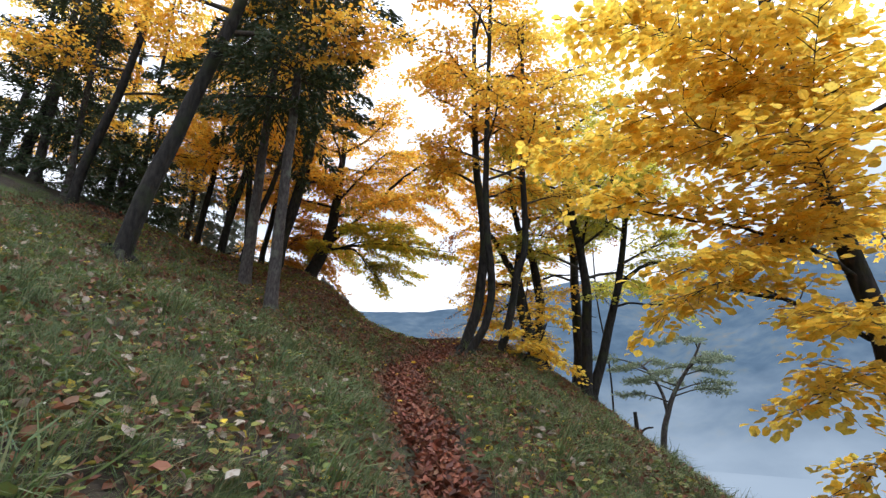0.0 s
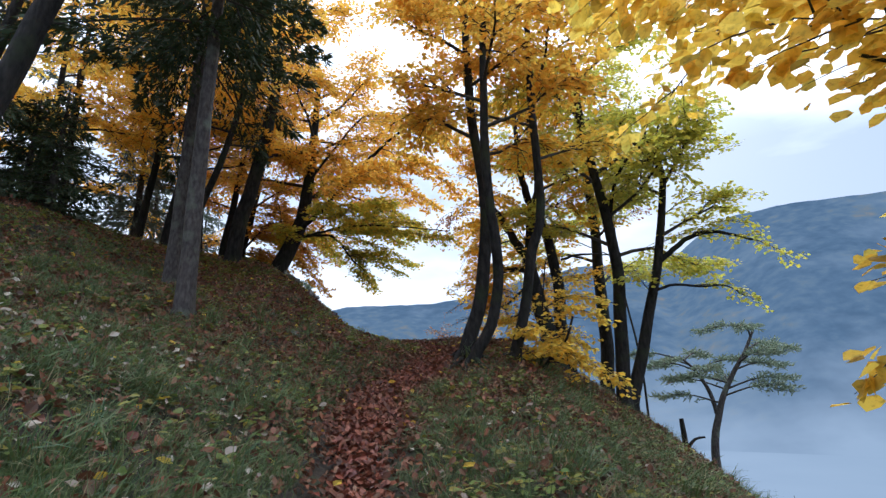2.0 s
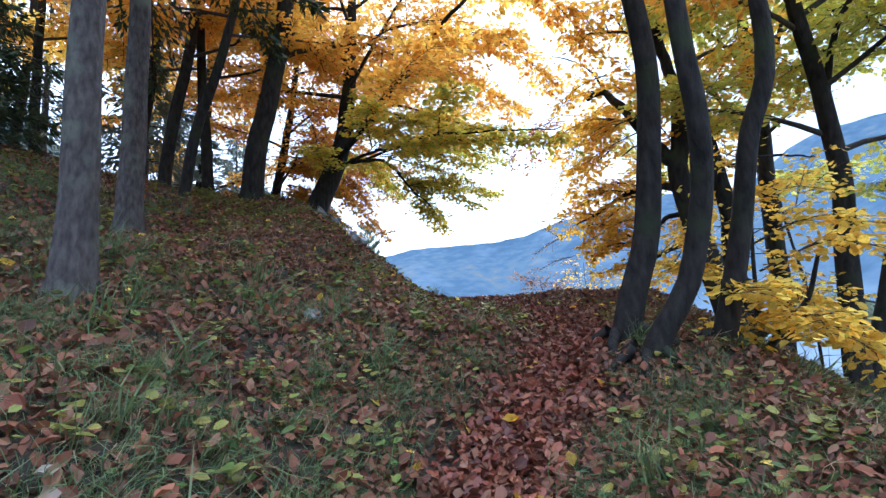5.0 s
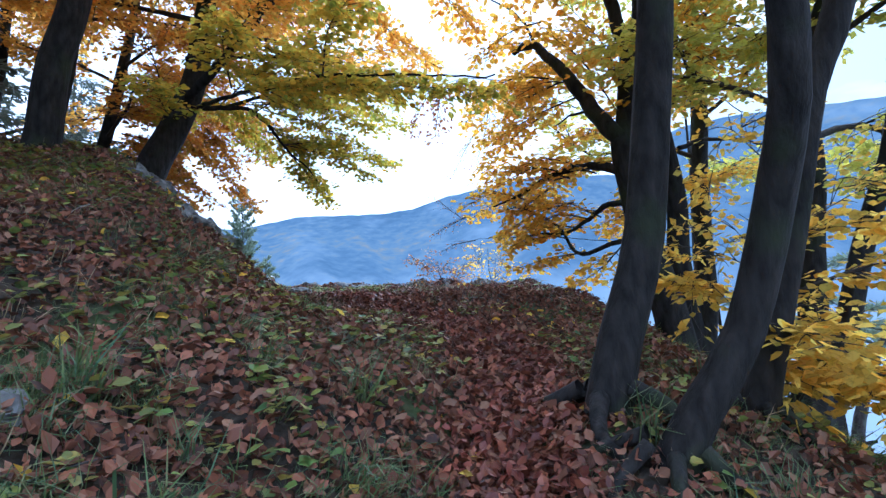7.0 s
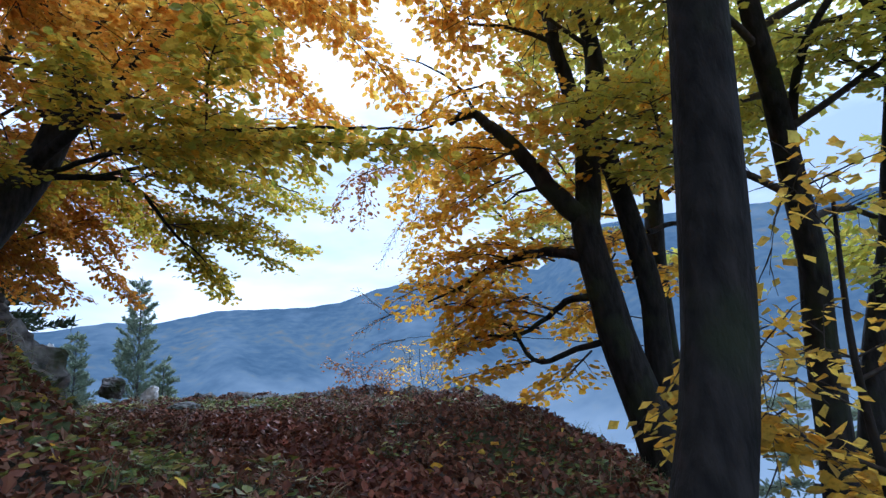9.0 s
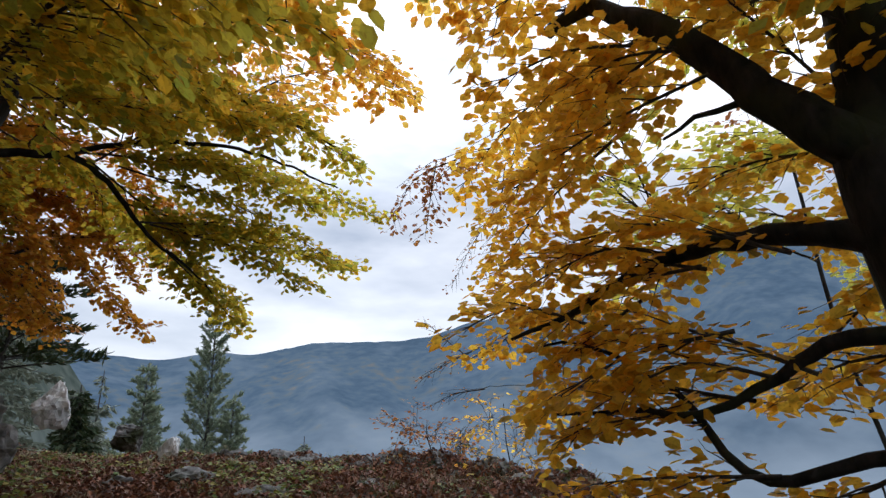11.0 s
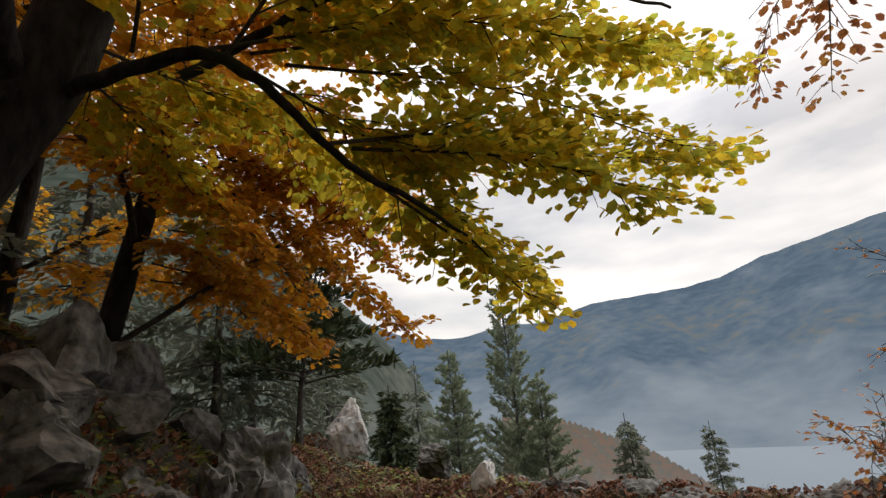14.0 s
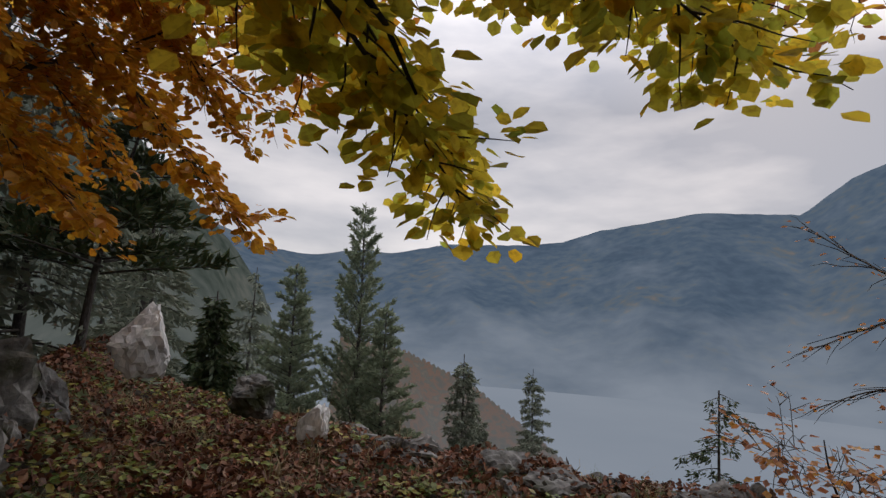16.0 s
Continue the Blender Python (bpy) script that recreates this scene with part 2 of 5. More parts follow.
def curve_points(pts, step=0.25):
    """A smooth line through a few points."""
    p = [np.array(q, float) for q in pts]
    if len(p) < 3:
        n = max(2, int(np.linalg.norm(p[-1] - p[0]) / step))
        return np.array([p[0] + (p[-1] - p[0]) * i / n for i in range(n + 1)])
    ext = [2 * p[0] - p[1]] + p + [2 * p[-1] - p[-2]]
    out = []
    for a, b, c, d in zip(ext, ext[1:], ext[2:], ext[3:]):
        n = max(2, int(np.linalg.norm(c - b) / step))
        for i in range(n):
            s = i / n
            out.append(0.5 * (2 * b + (c - a) * s + (2 * a - 5 * b + 4 * c - d) * s * s + (3 * b - a - 3 * c + d) * s ** 3))
    out.append(p[-1])
    return np.array(out)


class Tubes:
    """Collects tapered round limbs into one mesh."""

    def __init__(self):
        self.v, self.f, self.n = [], [], 0

    def add(self, pts, r0, r1, sides=8, wobble=0.0, flare=0.0):
        pts = np.asarray(pts, float)
        k = len(pts)
        d = np.gradient(pts, axis=0)
        d /= np.linalg.norm(d, axis=1)[:, None] + 1e-9
        ref = np.array([1.0, 0.13, 0.07]) if abs(d[:, 0]).mean() < 0.8 else np.array([0.1, 1.0, 0.2])
        a = np.cross(d, ref)
        a /= np.linalg.norm(a, axis=1)[:, None] + 1e-9
        b = np.cross(d, a)
        s = np.linspace(0, 1, k)
        r = r0 + (r1 - r0) * s
        length = np.linalg.norm(np.diff(pts, axis=0), axis=1).sum()
        along = s * length
        if flare:
            r = r * (1 + flare * np.exp(-along / 0.22))
        ang = np.linspace(0, 2 * np.pi, sides, endpoint=False)
        rr = np.tile(r[:, None], (1, sides))
        if wobble:
            ph = np.random.rand(3) * 6
            rr = rr * (1 + wobble * np.sin(3 * ang[None] + ph[0] + along[:, None] * 1.3) * 0.6 + wobble * np.sin(along[:, None] * 4.1 + ph[1] + ang[None]))
        if flare:
            rr = rr * (1 + 0.35 * np.exp(-along / 0.2)[:, None] * np.sin(5 * ang[None] + 1.0))
        ring = pts[:, None] + rr[..., None] * (np.cos(ang)[None, :, None] * a[:, None] + np.sin(ang)[None, :, None] * b[:, None])
        self.v.append(ring.reshape(-1, 3))
        i = np.arange(k - 1)[:, None] * sides + np.arange(sides)[None]
        j = np.arange(k - 1)[:, None] * sides + (np.arange(sides)[None] + 1) % sides
        q = np.stack([i, j, j + sides, i + sides], -1).reshape(-1, 4) + self.n
        self.f.append(q)
        self.n += k * sides

    def make(self, name, material, parent, label=""):
        if not self.v:
            return None
        return mesh_object(name, np.concatenate(self.v), np.concatenate(self.f), material, parent, label)


LEAF_SHAPE = np.array([(0, 0, 0), (-0.38, 0.32, 0.06), (-0.36, 0.70, 0.07), (0, 1, -0.03), (0.36, 0.70, 0.07), (0.38, 0.32, 0.06)])
SIMPLE_LEAF = np.array([(0, 0, 0), (-0.38, 0.52, 0.06), (0, 1, -0.02), (0.38, 0.52, 0.06)])
LITTER_SHAPE = np.array([(0, 0, 0), (-0.30, 0.30, 0.20), (-0.25, 0.70, 0.24), (0, 1, 0.16), (0.27, 0.68, 0.08), (0.28, 0.28, 0.26)])
SIMPLE_NEEDLE = np.array([(0, 0, 0), (-0.15, 0.45, 0), (0, 1, 0), (0.15, 0.45, 0)])
BLADE_SHAPE = np.array([(-0.013, 0, 0), (-0.011, 0.55, 0.20), (-0.002, 1, -0.16), (0.002, 1, -0.16), (0.011, 0.55, 0.20), (0.013, 0, 0)])
NEEDLE_SHAPE = np.array([(0, 0, 0), (-0.10, 0.3, 0), (-0.08, 0.75, 0), (0, 1, 0), (0.08, 0.75, 0), (0.10, 0.3, 0)])


FOLDED, STRIP, KITE = ([0, 3, 2, 1], [0, 5, 4, 3]), ([0, 5, 4, 1], [1, 4, 3, 2]), ([0, 2, 1], [0, 3, 2])


def leaves_mesh(name, pos, axis, normal, size, material, parent=None, label="", shape=LEAF_SHAPE, curl=0.0, sides=None):
    """Many single leaves: each a folded blade at pos, pointing along axis."""
    axis = axis / (np.linalg.norm(axis, axis=1)[:, None] + 1e-9)
    side = np.cross(axis, normal)
    side /= np.linalg.norm(side, axis=1)[:, None] + 1e-9
    up = np.cross(side, axis)
    n = len(pos)
    sh = np.tile(shape[None], (n, 1, 1))
    sh[..., 0] *= np.random.uniform(0.8, 1.2, (n, 1))
    if curl:
        c = np.random.uniform(-curl, curl, (n, 1))
        sh[..., 2] += c * (sh[..., 1] - 0.5) ** 2 * 4 * 0.3 + np.abs(sh[..., 0]) * c * 0.8
    v = pos[:, None] + size[:, None, None] * (sh[..., :1] * side[:, None] + sh[..., 1:2] * axis[:, None] + sh[..., 2:] * up[:, None])
    k = len(shape)
    base = np.arange(n)[:, None] * k
    halves = sides or (FOLDED if k == 6 else KITE)
    f = np.concatenate([base + np.array([h]) for h in halves], 0)
    return mesh_object(name, v.reshape(-1, 3), f, material, parent, label, smooth=False)


def rnd(n, *s):
    return np.random.normal(0, 1, (n, *s))


# ---- ground ----
def knots(v, xs, ys):
    return np.interp(v, xs, ys)


def path_x(y):
    return knots(y, [-5, 0, 3, 5, 8, 10, 11.5, 13, 14, 15, 16, 17, 18, 19.2, 23, 27], [0, 0, 0.15, -0.1, -0.65, -0.8, -0.45, -0.05, 0.05, -0.15, -0.75, -1.3, -1.8, -2.3, -4.6, -7.5])


def smooth01(v):
    v = np.clip(v, 0, 1)
    return v * v * (3 - 2 * v)


def lumps(x, y):
    return (0.05 * np.sin(1.7 * x + 0.6 * y) * np.sin(1.3 * y - 0.5 * x + 1) + 0.035 * np.sin(3.9 * x + 1.1) * np.sin(3.3 * y + 0.4 * x)
            + 0.02 * np.sin(8.1 * x + 2.2 * y) * np.sin(7.3 * y - 1.9 * x + 0.7))


def rim_line(x):
    return knots(x, [-30, -9, -6, -4, -1.5, 0.2, 1.0, 1.7, 2.6, 6, 40], [28, 27.5, 26.0, 24.8, 24.4, 24.0, 22.9, 21.3, 20.5, 20, 20])


def height(x, y):
    x, y = np.asarray(x, float), np.asarray(y, float)
    trail = np.where(y < 17, 0.12 + 0.187 * y, 3.30 + 0.030 * (y - 17))
    trail = np.where(y < -2, trail + 0.05 * (y + 2), trail)
    d = x - path_x(np.clip(y, -5, 27))
    left = np.maximum(-d - 0.3, 0)
    hill = 0.39 * left + 0.05 * np.sqrt(left)
    # rocky bank beside the look-out
    bank = 2.15 * smooth01((left - 1.1) / 2.2) + 0.16 * np.maximum(left - 3.0, 0)
    w = smooth01((y - 12.5) / 4.5)
    rise = hill * (1 - w) + bank * w
    w2 = smooth01((y - 19.8) / 3.6)
    rise = rise * (1 - w2) + w2 * (0.9 * smooth01((left - 0.8) / 2.0) + 0.12 * np.maximum(left - 3, 0))
    # behind the crest the hill falls away
    crest = knots(x, [-40, -14, -8, -6, -4.5, 0], [11, 14.2, 16.8, 19.0, 22, 30])
    past = np.maximum(y - crest, 0)
    rise = rise - np.minimum(0.45 * past, 1.9 + 0.05 * past) * smooth01((left - 2) / 2)
    # verge and fall on the lake side
    edge = np.maximum(x - knots(y, [0, 8, 12, 16, 20], [0.8, 1.0, 1.4, 1.6, 1.9]), 0)
    fall = (0.42 + 0.14 * smooth01((y - 6) / 6)) * edge + 0.25 * np.maximum(edge - 2.6, 0) + 0.9 * np.maximum(edge - 3.6, 0)
    z = trail + rise - fall + lumps(x, y) * smooth01((np.abs(d) - 0.15) / 0.6)
    z = z - 0.5 * np.exp(-((x + 5.3) ** 2 / 3.0 + (y - 14.0) ** 2 / 6.0))
    # ledge of rock along the rim, then the cliff
    rim = rim_line(x)
    near = y - rim
    z = z + 0.20 * np.exp(-(near + 0.4) ** 2 / 0.45) * (0.75 + 0.35 * np.sin(2.9 * x + 0.7) * np.sin(5.3 * x)) * smooth01((4.4 - np.abs(x + 1.2)) / 0.8)
    z = z + 0.24 * np.exp(-((x - 0.65) ** 2 + (y - 12.3) ** 2) / 0.5)
    z = z - 1.6 * np.clip(near, 0, 4) - 0.38 * np.clip(near - 4, 0, 60) - 0.8 * np.maximum(near - 64, 0)
    deep = -62 - 0.004 * np.hypot(x, y)
    return np.maximum(z, deep)


def axis_steps(lo, hi, fine, far):
    mid = list(np.arange(lo, hi + fine / 2, fine))
    out, s, v = [], fine, hi
    while v < far:
        s *= 1.28
        v += s
        out.append(v)
    inn, s, v = [], fine, lo
    while v > -far:
        s *= 1.28
        v -= s
        inn.append(v)
    return np.array(inn[::-1] + mid + out)


GX, GY = axis_steps(-13, 8, 0.14, 3500), axis_steps(-4, 28, 0.14, 3500)
gx, gy = np.meshgrid(GX, GY)
gz = height(gx, gy)
nx, ny = len(GX), len(GY)
gi = (np.arange(ny - 1)[:, None] * nx + np.arange(nx - 1)[None]).ravel()
ground = mesh_object("ground", np.stack([gx.ravel(), gy.ravel(), gz.ravel()], 1), np.stack([gi, gi + 1, gi + nx + 1, gi + nx], 1), SOIL)
tagged(ground, "dark mossy woodland soil on a steep hillside", "ground", kind="structure")


# ---- distance ----
def ridge(name, az, el, r_far, r_near, z_near, material, label, rough=4.0, steps=26, seed=1.0, crest=1.0):
    """A wooded slope: rises from the shore to a skyline given by bearing and height in degrees."""
    a = np.radians(np.linspace(az[0], az[-1], 260))
    top = np.tan(np.radians(np.interp(np.degrees(a), az, el))) * r_far + 4
    t = np.linspace(0, 1, steps)
    r = r_near + (r_far - r_near) * t[None] + 25 * np.sin(a[:, None] * 17 + seed) * np.sin(3.1 * t[None])
    wave = rough * (np.sin(a[:, None] * 61 + seed * 3 + 5 * t[None]) + np.sin(a[:, None] * 23 + 9 * t[None] + seed)) * np.sin(np.pi * t[None])
    z = z_near + (top[:, None] - z_near) * t[None] ** 1.15 + wave
    z[:, -1] += crest * r_far / 1250 * (1.6 * np.abs(np.sin(np.arange(len(a)) * 2.4)) + 1.2 * np.random.rand(len(a)))
    x, y = np.sin(a)[:, None] * r, np.cos(a)[:, None] * r
    back = np.stack([x[:, -1] * 1.25, y[:, -1] * 1.25, np.full(len(a), z_near)], 1)[:, None]
    v = np.concatenate([np.stack([x, y, z], -1), back], 1)
    n = steps + 1
    i = (np.arange(len(a) - 1)[:, None] * n + np.arange(n - 1)[None]).ravel()
    return tagged(mesh_object(name, v.reshape(-1, 3), np.stack([i, i + 1, i + n + 1, i + n], 1), material), label, "mountain", kind="structure")


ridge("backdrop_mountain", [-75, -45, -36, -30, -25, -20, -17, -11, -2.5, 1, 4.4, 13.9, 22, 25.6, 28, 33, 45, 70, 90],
      [15, 13, 9, 6.5, 6.2, 7.2, 7.0, 8.4, 8.7, 9.2, 10.4, 12.1, 11.6, 14.4, 15.4, 15.8, 15, 13, 12], 1250, 640, -60, HAZED_MOUNTAIN,
      "far forested mountain ridge across the lake, blue haze painted in")
ridge("backdrop_slope", [-100, -60, -46, -40, -34, -31, -28, -26], [30, 24, 18.5, 14.5, 9, 6, 2, -3], 260, 70, -45, HAZED_NEAR_SLOPE,
      "forested hillside falling to the lake, mist painted into its colour", rough=2.0, seed=2.3)
ridge("backdrop_beech_slope", [-20, -14, -8, -3, 2, 6, 9], [-1.5, -2.5, -5, -8.2, -11.5, -15.5, -20], 170, 60, -60, HAZED_RED_SLOPE, "slope of russet beech wood above the lake, mist painted in", rough=1.5, seed=4.1, crest=3.5)
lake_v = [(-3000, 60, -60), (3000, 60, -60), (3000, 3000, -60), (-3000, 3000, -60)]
tagged(mesh_object("water", lake_v, [(0, 1, 2, 3)], GLOWING_LAKE), "pale glowing lake surface far below, mist painted in", "lake", kind="structure")


# ---- trees ----
def empty(name, base, label, category, group=""):
    ob = new(name)
    ob.location = base
    return tagged(ob, label, category, group)


def world_to(ob, arr):
    return np.asarray(arr, float) - np.array(ob.location)


def twig_sprays(limbs, per_m, twig_len, per_twig, flat=0.25, droop=0.12, start=0.2, leaf=0.09):
    """Side twigs along each limb, two-ranked and nearly level as on beech, with leaves along them."""
    tubes, pos, axis = Tubes(), [], []
    for pts in limbs:
        seg = np.linalg.norm(np.diff(pts, axis=0), axis=1)
        total = seg.sum()
        cum = np.concatenate([[0], np.cumsum(seg)])
        k = max(2, int(total * per_m))
        for i in range(k):
            s = (start + (1 - start) * (i + np.random.rand()) / k) * total
            j = min(len(pts) - 2, np.searchsorted(cum, s) - 1)
            o = pts[j] + (pts[j + 1] - pts[j]) * (s - cum[j]) / (seg[j] + 1e-9)
            d = (pts[j + 1] - pts[j]) / (seg[j] + 1e-9)
            side = np.cross(d, (0, 0, 1.0))
            side /= np.linalg.norm(side) + 1e-9
            sign = 1 if i % 2 else -1
            ln = twig_len * (0.45 + 0.75 * np.random.rand()) * (1.1 - 0.5 * s / total)
            way = d * (0.75 + 0.3 * np.random.rand()) + side * sign * (0.5 + 0.6 * np.random.rand()) + np.array([0, 0, np.random.normal(0, flat)])
            way /= np.linalg.norm(way)
            m = 5
            tt = np.linspace(0, 1, m)[:, None]
            line = o + way * ln * tt + np.array([0, 0, -droop * ln]) * tt ** 2 + rnd(m, 3) * 0.02 * ln * tt
            tubes.add(line, 0.003 + 0.006 * ln, 0.0015, 4)
            c = max(2, int(per_twig * ln))
            u = 0.1 + 0.95 * np.random.rand(c, 1)
            q = o + way * ln * u + np.array([0, 0, -droop * ln]) * u ** 2
            sd = np.cross(way, (0, 0, 1.0))
            sd /= np.linalg.norm(sd) + 1e-9
            sg = np.where(np.random.rand(c, 1) < 0.5, -1, 1)
            q = q + sd * sg * np.random.rand(c, 1) * 0.13 * (1 + ln) * 0.8 + rnd(c, 3) * 0.03
            pos.append(q)
            axis.append(way * 0.7 + sd * sg * 0.8 + rnd(c, 3) * 0.25 + np.array([0, 0, -0.25]))
    return tubes, np.concatenate(pos), np.concatenate(axis)


def crown_limbs(trunk, h0, n, length, rise=0.5, lean=(0, 0), seed=0):
    """Limbs that leave the trunk above h0 of its length, in turn all round."""
    rng = np.random.RandomState(seed)
    out = []
    k = len(trunk)
    for i in range(n):
        s = h0 + (0.98 - h0) * (i + rng.rand()) / n
        o = trunk[min(k - 1, int(s * (k - 1)))]
        a = i * 2.4 + rng.rand() * 0.9
        ln = length * (0.6 + 0.6 * rng.rand()) * (1.15 - 0.6 * s)
        h = np.array([math.cos(a) + lean[0], math.sin(a) + lean[1], 0])
        up = rise * (0.5 + 0.9 * rng.rand())
        p = [o, o + h * ln * 0.35 + np.array([0, 0, up * ln * 0.35]), o + h * ln * 0.7 + np.array([0, 0, up * ln * 0.6]) + rng.normal(0, 0.08 * ln, 3), o + h * ln + np.array([0, 0, up * ln * 0.62]) + rng.normal(0, 0.1 * ln, 3)]
        out.append(curve_points(p, 0.35))
    return out


def beech(name, trunk, r0, r1, label, limbs=(), auto=10, h0=0.35, length=3.2, rise=0.5, leaf=YELLOW, size=0.105, per_m=7.5, twig_len=0.75, per_twig=42,
          stems=(), lean=(0, 0), seed=0, sprays=(), flare=0.5, roots=0, group="beeches on the slope"):
    """A beech: trunk, further stems, named limbs with their own course, a crown of sprays."""
    np.random.seed(seed + 11)
    base = trunk[0]
    tree = empty(name, base, label, "tree", group)
    sink = [(base[0], base[1], base[2] - 0.15)]
    t = curve_points(sink + list(trunk), 0.2)
    tb = Tubes()
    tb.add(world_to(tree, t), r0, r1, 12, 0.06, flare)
    tb.make("trunk", SHADED_BEECH_BARK, tree)
    for k in range(roots):
        a = 6.28 * (k + 0.6 * np.random.rand()) / roots
        ln = r0 * (3.2 + 3.0 * np.random.rand())
        u = np.array([0.25, 0.55, 0.8, 1.1]) * ln
        bend = a + np.array([0, 0.1, 0.3, 0.6]) * np.random.choice([-1, 1])
        rx, ry = base[0] + np.cos(bend) * u, base[1] + np.sin(bend) * u
        rz = height(rx, ry) + np.array([r0 * 1.1, r0 * 0.45, r0 * 0.12, -0.06])
        tb = Tubes()
        tb.add(world_to(tree, curve_points(np.stack([rx, ry, rz], 1), 0.06)), r0 * 0.42, r0 * 0.12, 8, 0.12)
        tb.make("root", SHADED_BEECH_BARK, tree)
    lines = []
    for pts, ra, rb in stems:
        p = curve_points(pts, 0.2)
        tb = Tubes()
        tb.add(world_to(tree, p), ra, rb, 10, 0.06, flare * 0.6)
        tb.make("stem", SHADED_BEECH_BARK, tree)
        lines += crown_limbs(p, 0.55, max(2, auto // 2), length * 0.8, rise, lean, seed + 5)
    for pts, ra, rb in limbs:
        p = curve_points(pts, 0.12)
        p = p + rnd(len(p), 3) * 0.008
        tb = Tubes()
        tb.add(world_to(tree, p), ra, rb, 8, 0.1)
        tb.make("limb", SHADED_BEECH_BARK, tree)
    auto_limbs = crown_limbs(t, h0, auto, length, rise, lean, seed) + lines
    tw = Tubes()
    for p in auto_limbs:
        tw.add(world_to(tree, p), r1 * 0.55 + 0.012 * (r0 > 0.05), 0.008 if r0 > 0.05 else 0.002, 6)
    sub = []
    for p in auto_limbs:
        sub.append(p)
        for q in (0.35, 0.5, 0.65, 0.8):
            o = p[int(q * (len(p) - 1))]
            d = p[-1] - p[0]
            side = np.cross(d, (0, 0, 1.0)) * np.random.choice([-1, 1])
            e = o + d * 0.25 + side * (0.25 + 0.2 * np.random.rand()) + np.array([0, 0, np.random.normal(0.0, 0.25)])
            b = curve_points([o, (o + e) / 2 + np.array([0, 0, 0.12]), e], 0.3)
            tw.add(world_to(tree, b), 0.014 if r0 > 0.05 else 0.004, 0.005 if r0 > 0.05 else 0.002, 4)
            sub.append(b)
    tubes, pos, axis = twig_sprays(sub, per_m, twig_len, per_twig)
    twigs = Tubes()
    twigs.v, twigs.f, twigs.n = list(tw.v), list(tw.f), tw.n
    for v, f in zip(tubes.v, tubes.f):
        twigs.v.append(world_to(tree, v))
        twigs.f.append(f + tw.n)
    part = twigs.make("branchwork", TWIG, tree)
    part["kind"] = "stuff"
    n = len(pos)
    leaves_mesh("crown", world_to(tree, pos), axis, np.array([0, 0, 1.0]) + rnd(n, 3) * 0.45, size * np.random.uniform(0.7, 1.25, n), leaf, tree, shape=SIMPLE_LEAF)
    for i, (pts_list, mat, kw, lsize, lab) in enumerate(sprays):
        sp = [curve_points(q, 0.12) for q in pts_list]
        tb = Tubes()
        for q in sp:
            tb.add(world_to(tree, q), 0.013, 0.003, 5)
        tubes, pos, axis = twig_sprays(sp, **kw)
        for v, f in zip(tubes.v, tubes.f):
            tb.v.append(world_to(tree, v))
            tb.f.append(f + (tb.n - 0))
        # indices of the added twigs start after the boughs
        tb.make("bough", TWIG, tree)["kind"] = "stuff"
        n = len(pos)
        leaves_mesh("foliage_spray", world_to(tree, pos), axis, np.array([0, 0, 1.0]) + rnd(n, 3) * 0.4, lsize * np.random.uniform(0.7, 1.25, n), mat, tree, lab)["kind"] = "stuff"
    return tree


def conifer(name, base, top, r0, label, first=0.1, spread=2.0, droop=0.35, rings=16, per_ring=6, needles=26, size=0.16, leaf=NEEDLE, bark=SPRUCE_BARK, seed=0, rise=0.0, group="conifers", density=1.0):
    np.random.seed(seed + 71)
    base, top = np.array(base, float), np.array(top, float)
    tree = empty(name, tuple(base), label, "tree", group)
    t = curve_points([base - (0, 0, 0.15), base + (top - base) * 0.4 + rnd(3) * 0.04, top], 0.3)
    tb = Tubes()
    tb.add(world_to(tree, t), r0, 0.015, 10, 0.05, 0.5)
    tb.make("trunk", bark, tree)
    tw, pos, axis = Tubes(), [], []
    h = np.linalg.norm(top - base)
    for i in range(rings):
        s = first + (0.985 - first) * (i + 0.5 * np.random.rand()) / rings
        o0 = base + (top - base) * s
        ln0 = spread * (1 - (s - first) / (1 - first)) ** 0.8 + 0.12
        for j in range(per_ring):
            a = i * 1.1 + j * 2 * np.pi / per_ring + np.random.rand() * 0.6
            ln = ln0 * (0.45 + 0.75 * np.random.rand())
            o = o0 + (top - base) * np.random.normal(0, 0.3 / rings)
            d = np.array([math.cos(a), math.sin(a), 0])
            q = np.linspace(0, 1, 6)[:, None]
            line = o + d * ln * q + np.array([0, 0, 1.0]) * ln * (rise * q - droop * q ** 2 + droop * 0.35 * q ** 4)
            tw.add(world_to(tree, line), 0.008 + 0.008 * ln, 0.003, 4)
            c = max(4, int(needles * ln * density))
            u = (0.12 + 0.9 * np.random.rand(c, 1)) ** 0.8
            sd = np.array([-d[1], d[0], 0])
            wv = np.random.uniform(-1, 1, (c, 1)) * 0.32 * ln * (1.05 - u)
            hang = -np.abs(np.random.normal(0, 0.10, (c, 1))) * (1 if droop > 0.1 else -0.6)
            pos.append(o + d * ln * u + sd * wv + np.array([0, 0, 1.0]) * (ln * (rise * u - droop * u ** 2 + droop * 0.35 * u ** 4) + hang))
            axis.append(d * 0.8 + sd * np.sign(wv) * 0.5 + rnd(c, 3) * 0.45 + np.array([0, 0, -0.5 if droop > 0.1 else 0.5]))
    part = tw.make("branchwork", TWIG, tree)
    part["kind"] = "stuff"
    pos, axis = np.concatenate(pos), np.concatenate(axis)
    n = len(pos)
    leaves_mesh("foliage", world_to(tree, pos), axis, rnd(n, 3), size * np.random.uniform(0.6, 1.4, n), leaf, tree, shape=SIMPLE_NEEDLE)
    return tree


def on_ground(x, y, dz=0.0):
    return (x, y, float(height(x, y)) + dz)


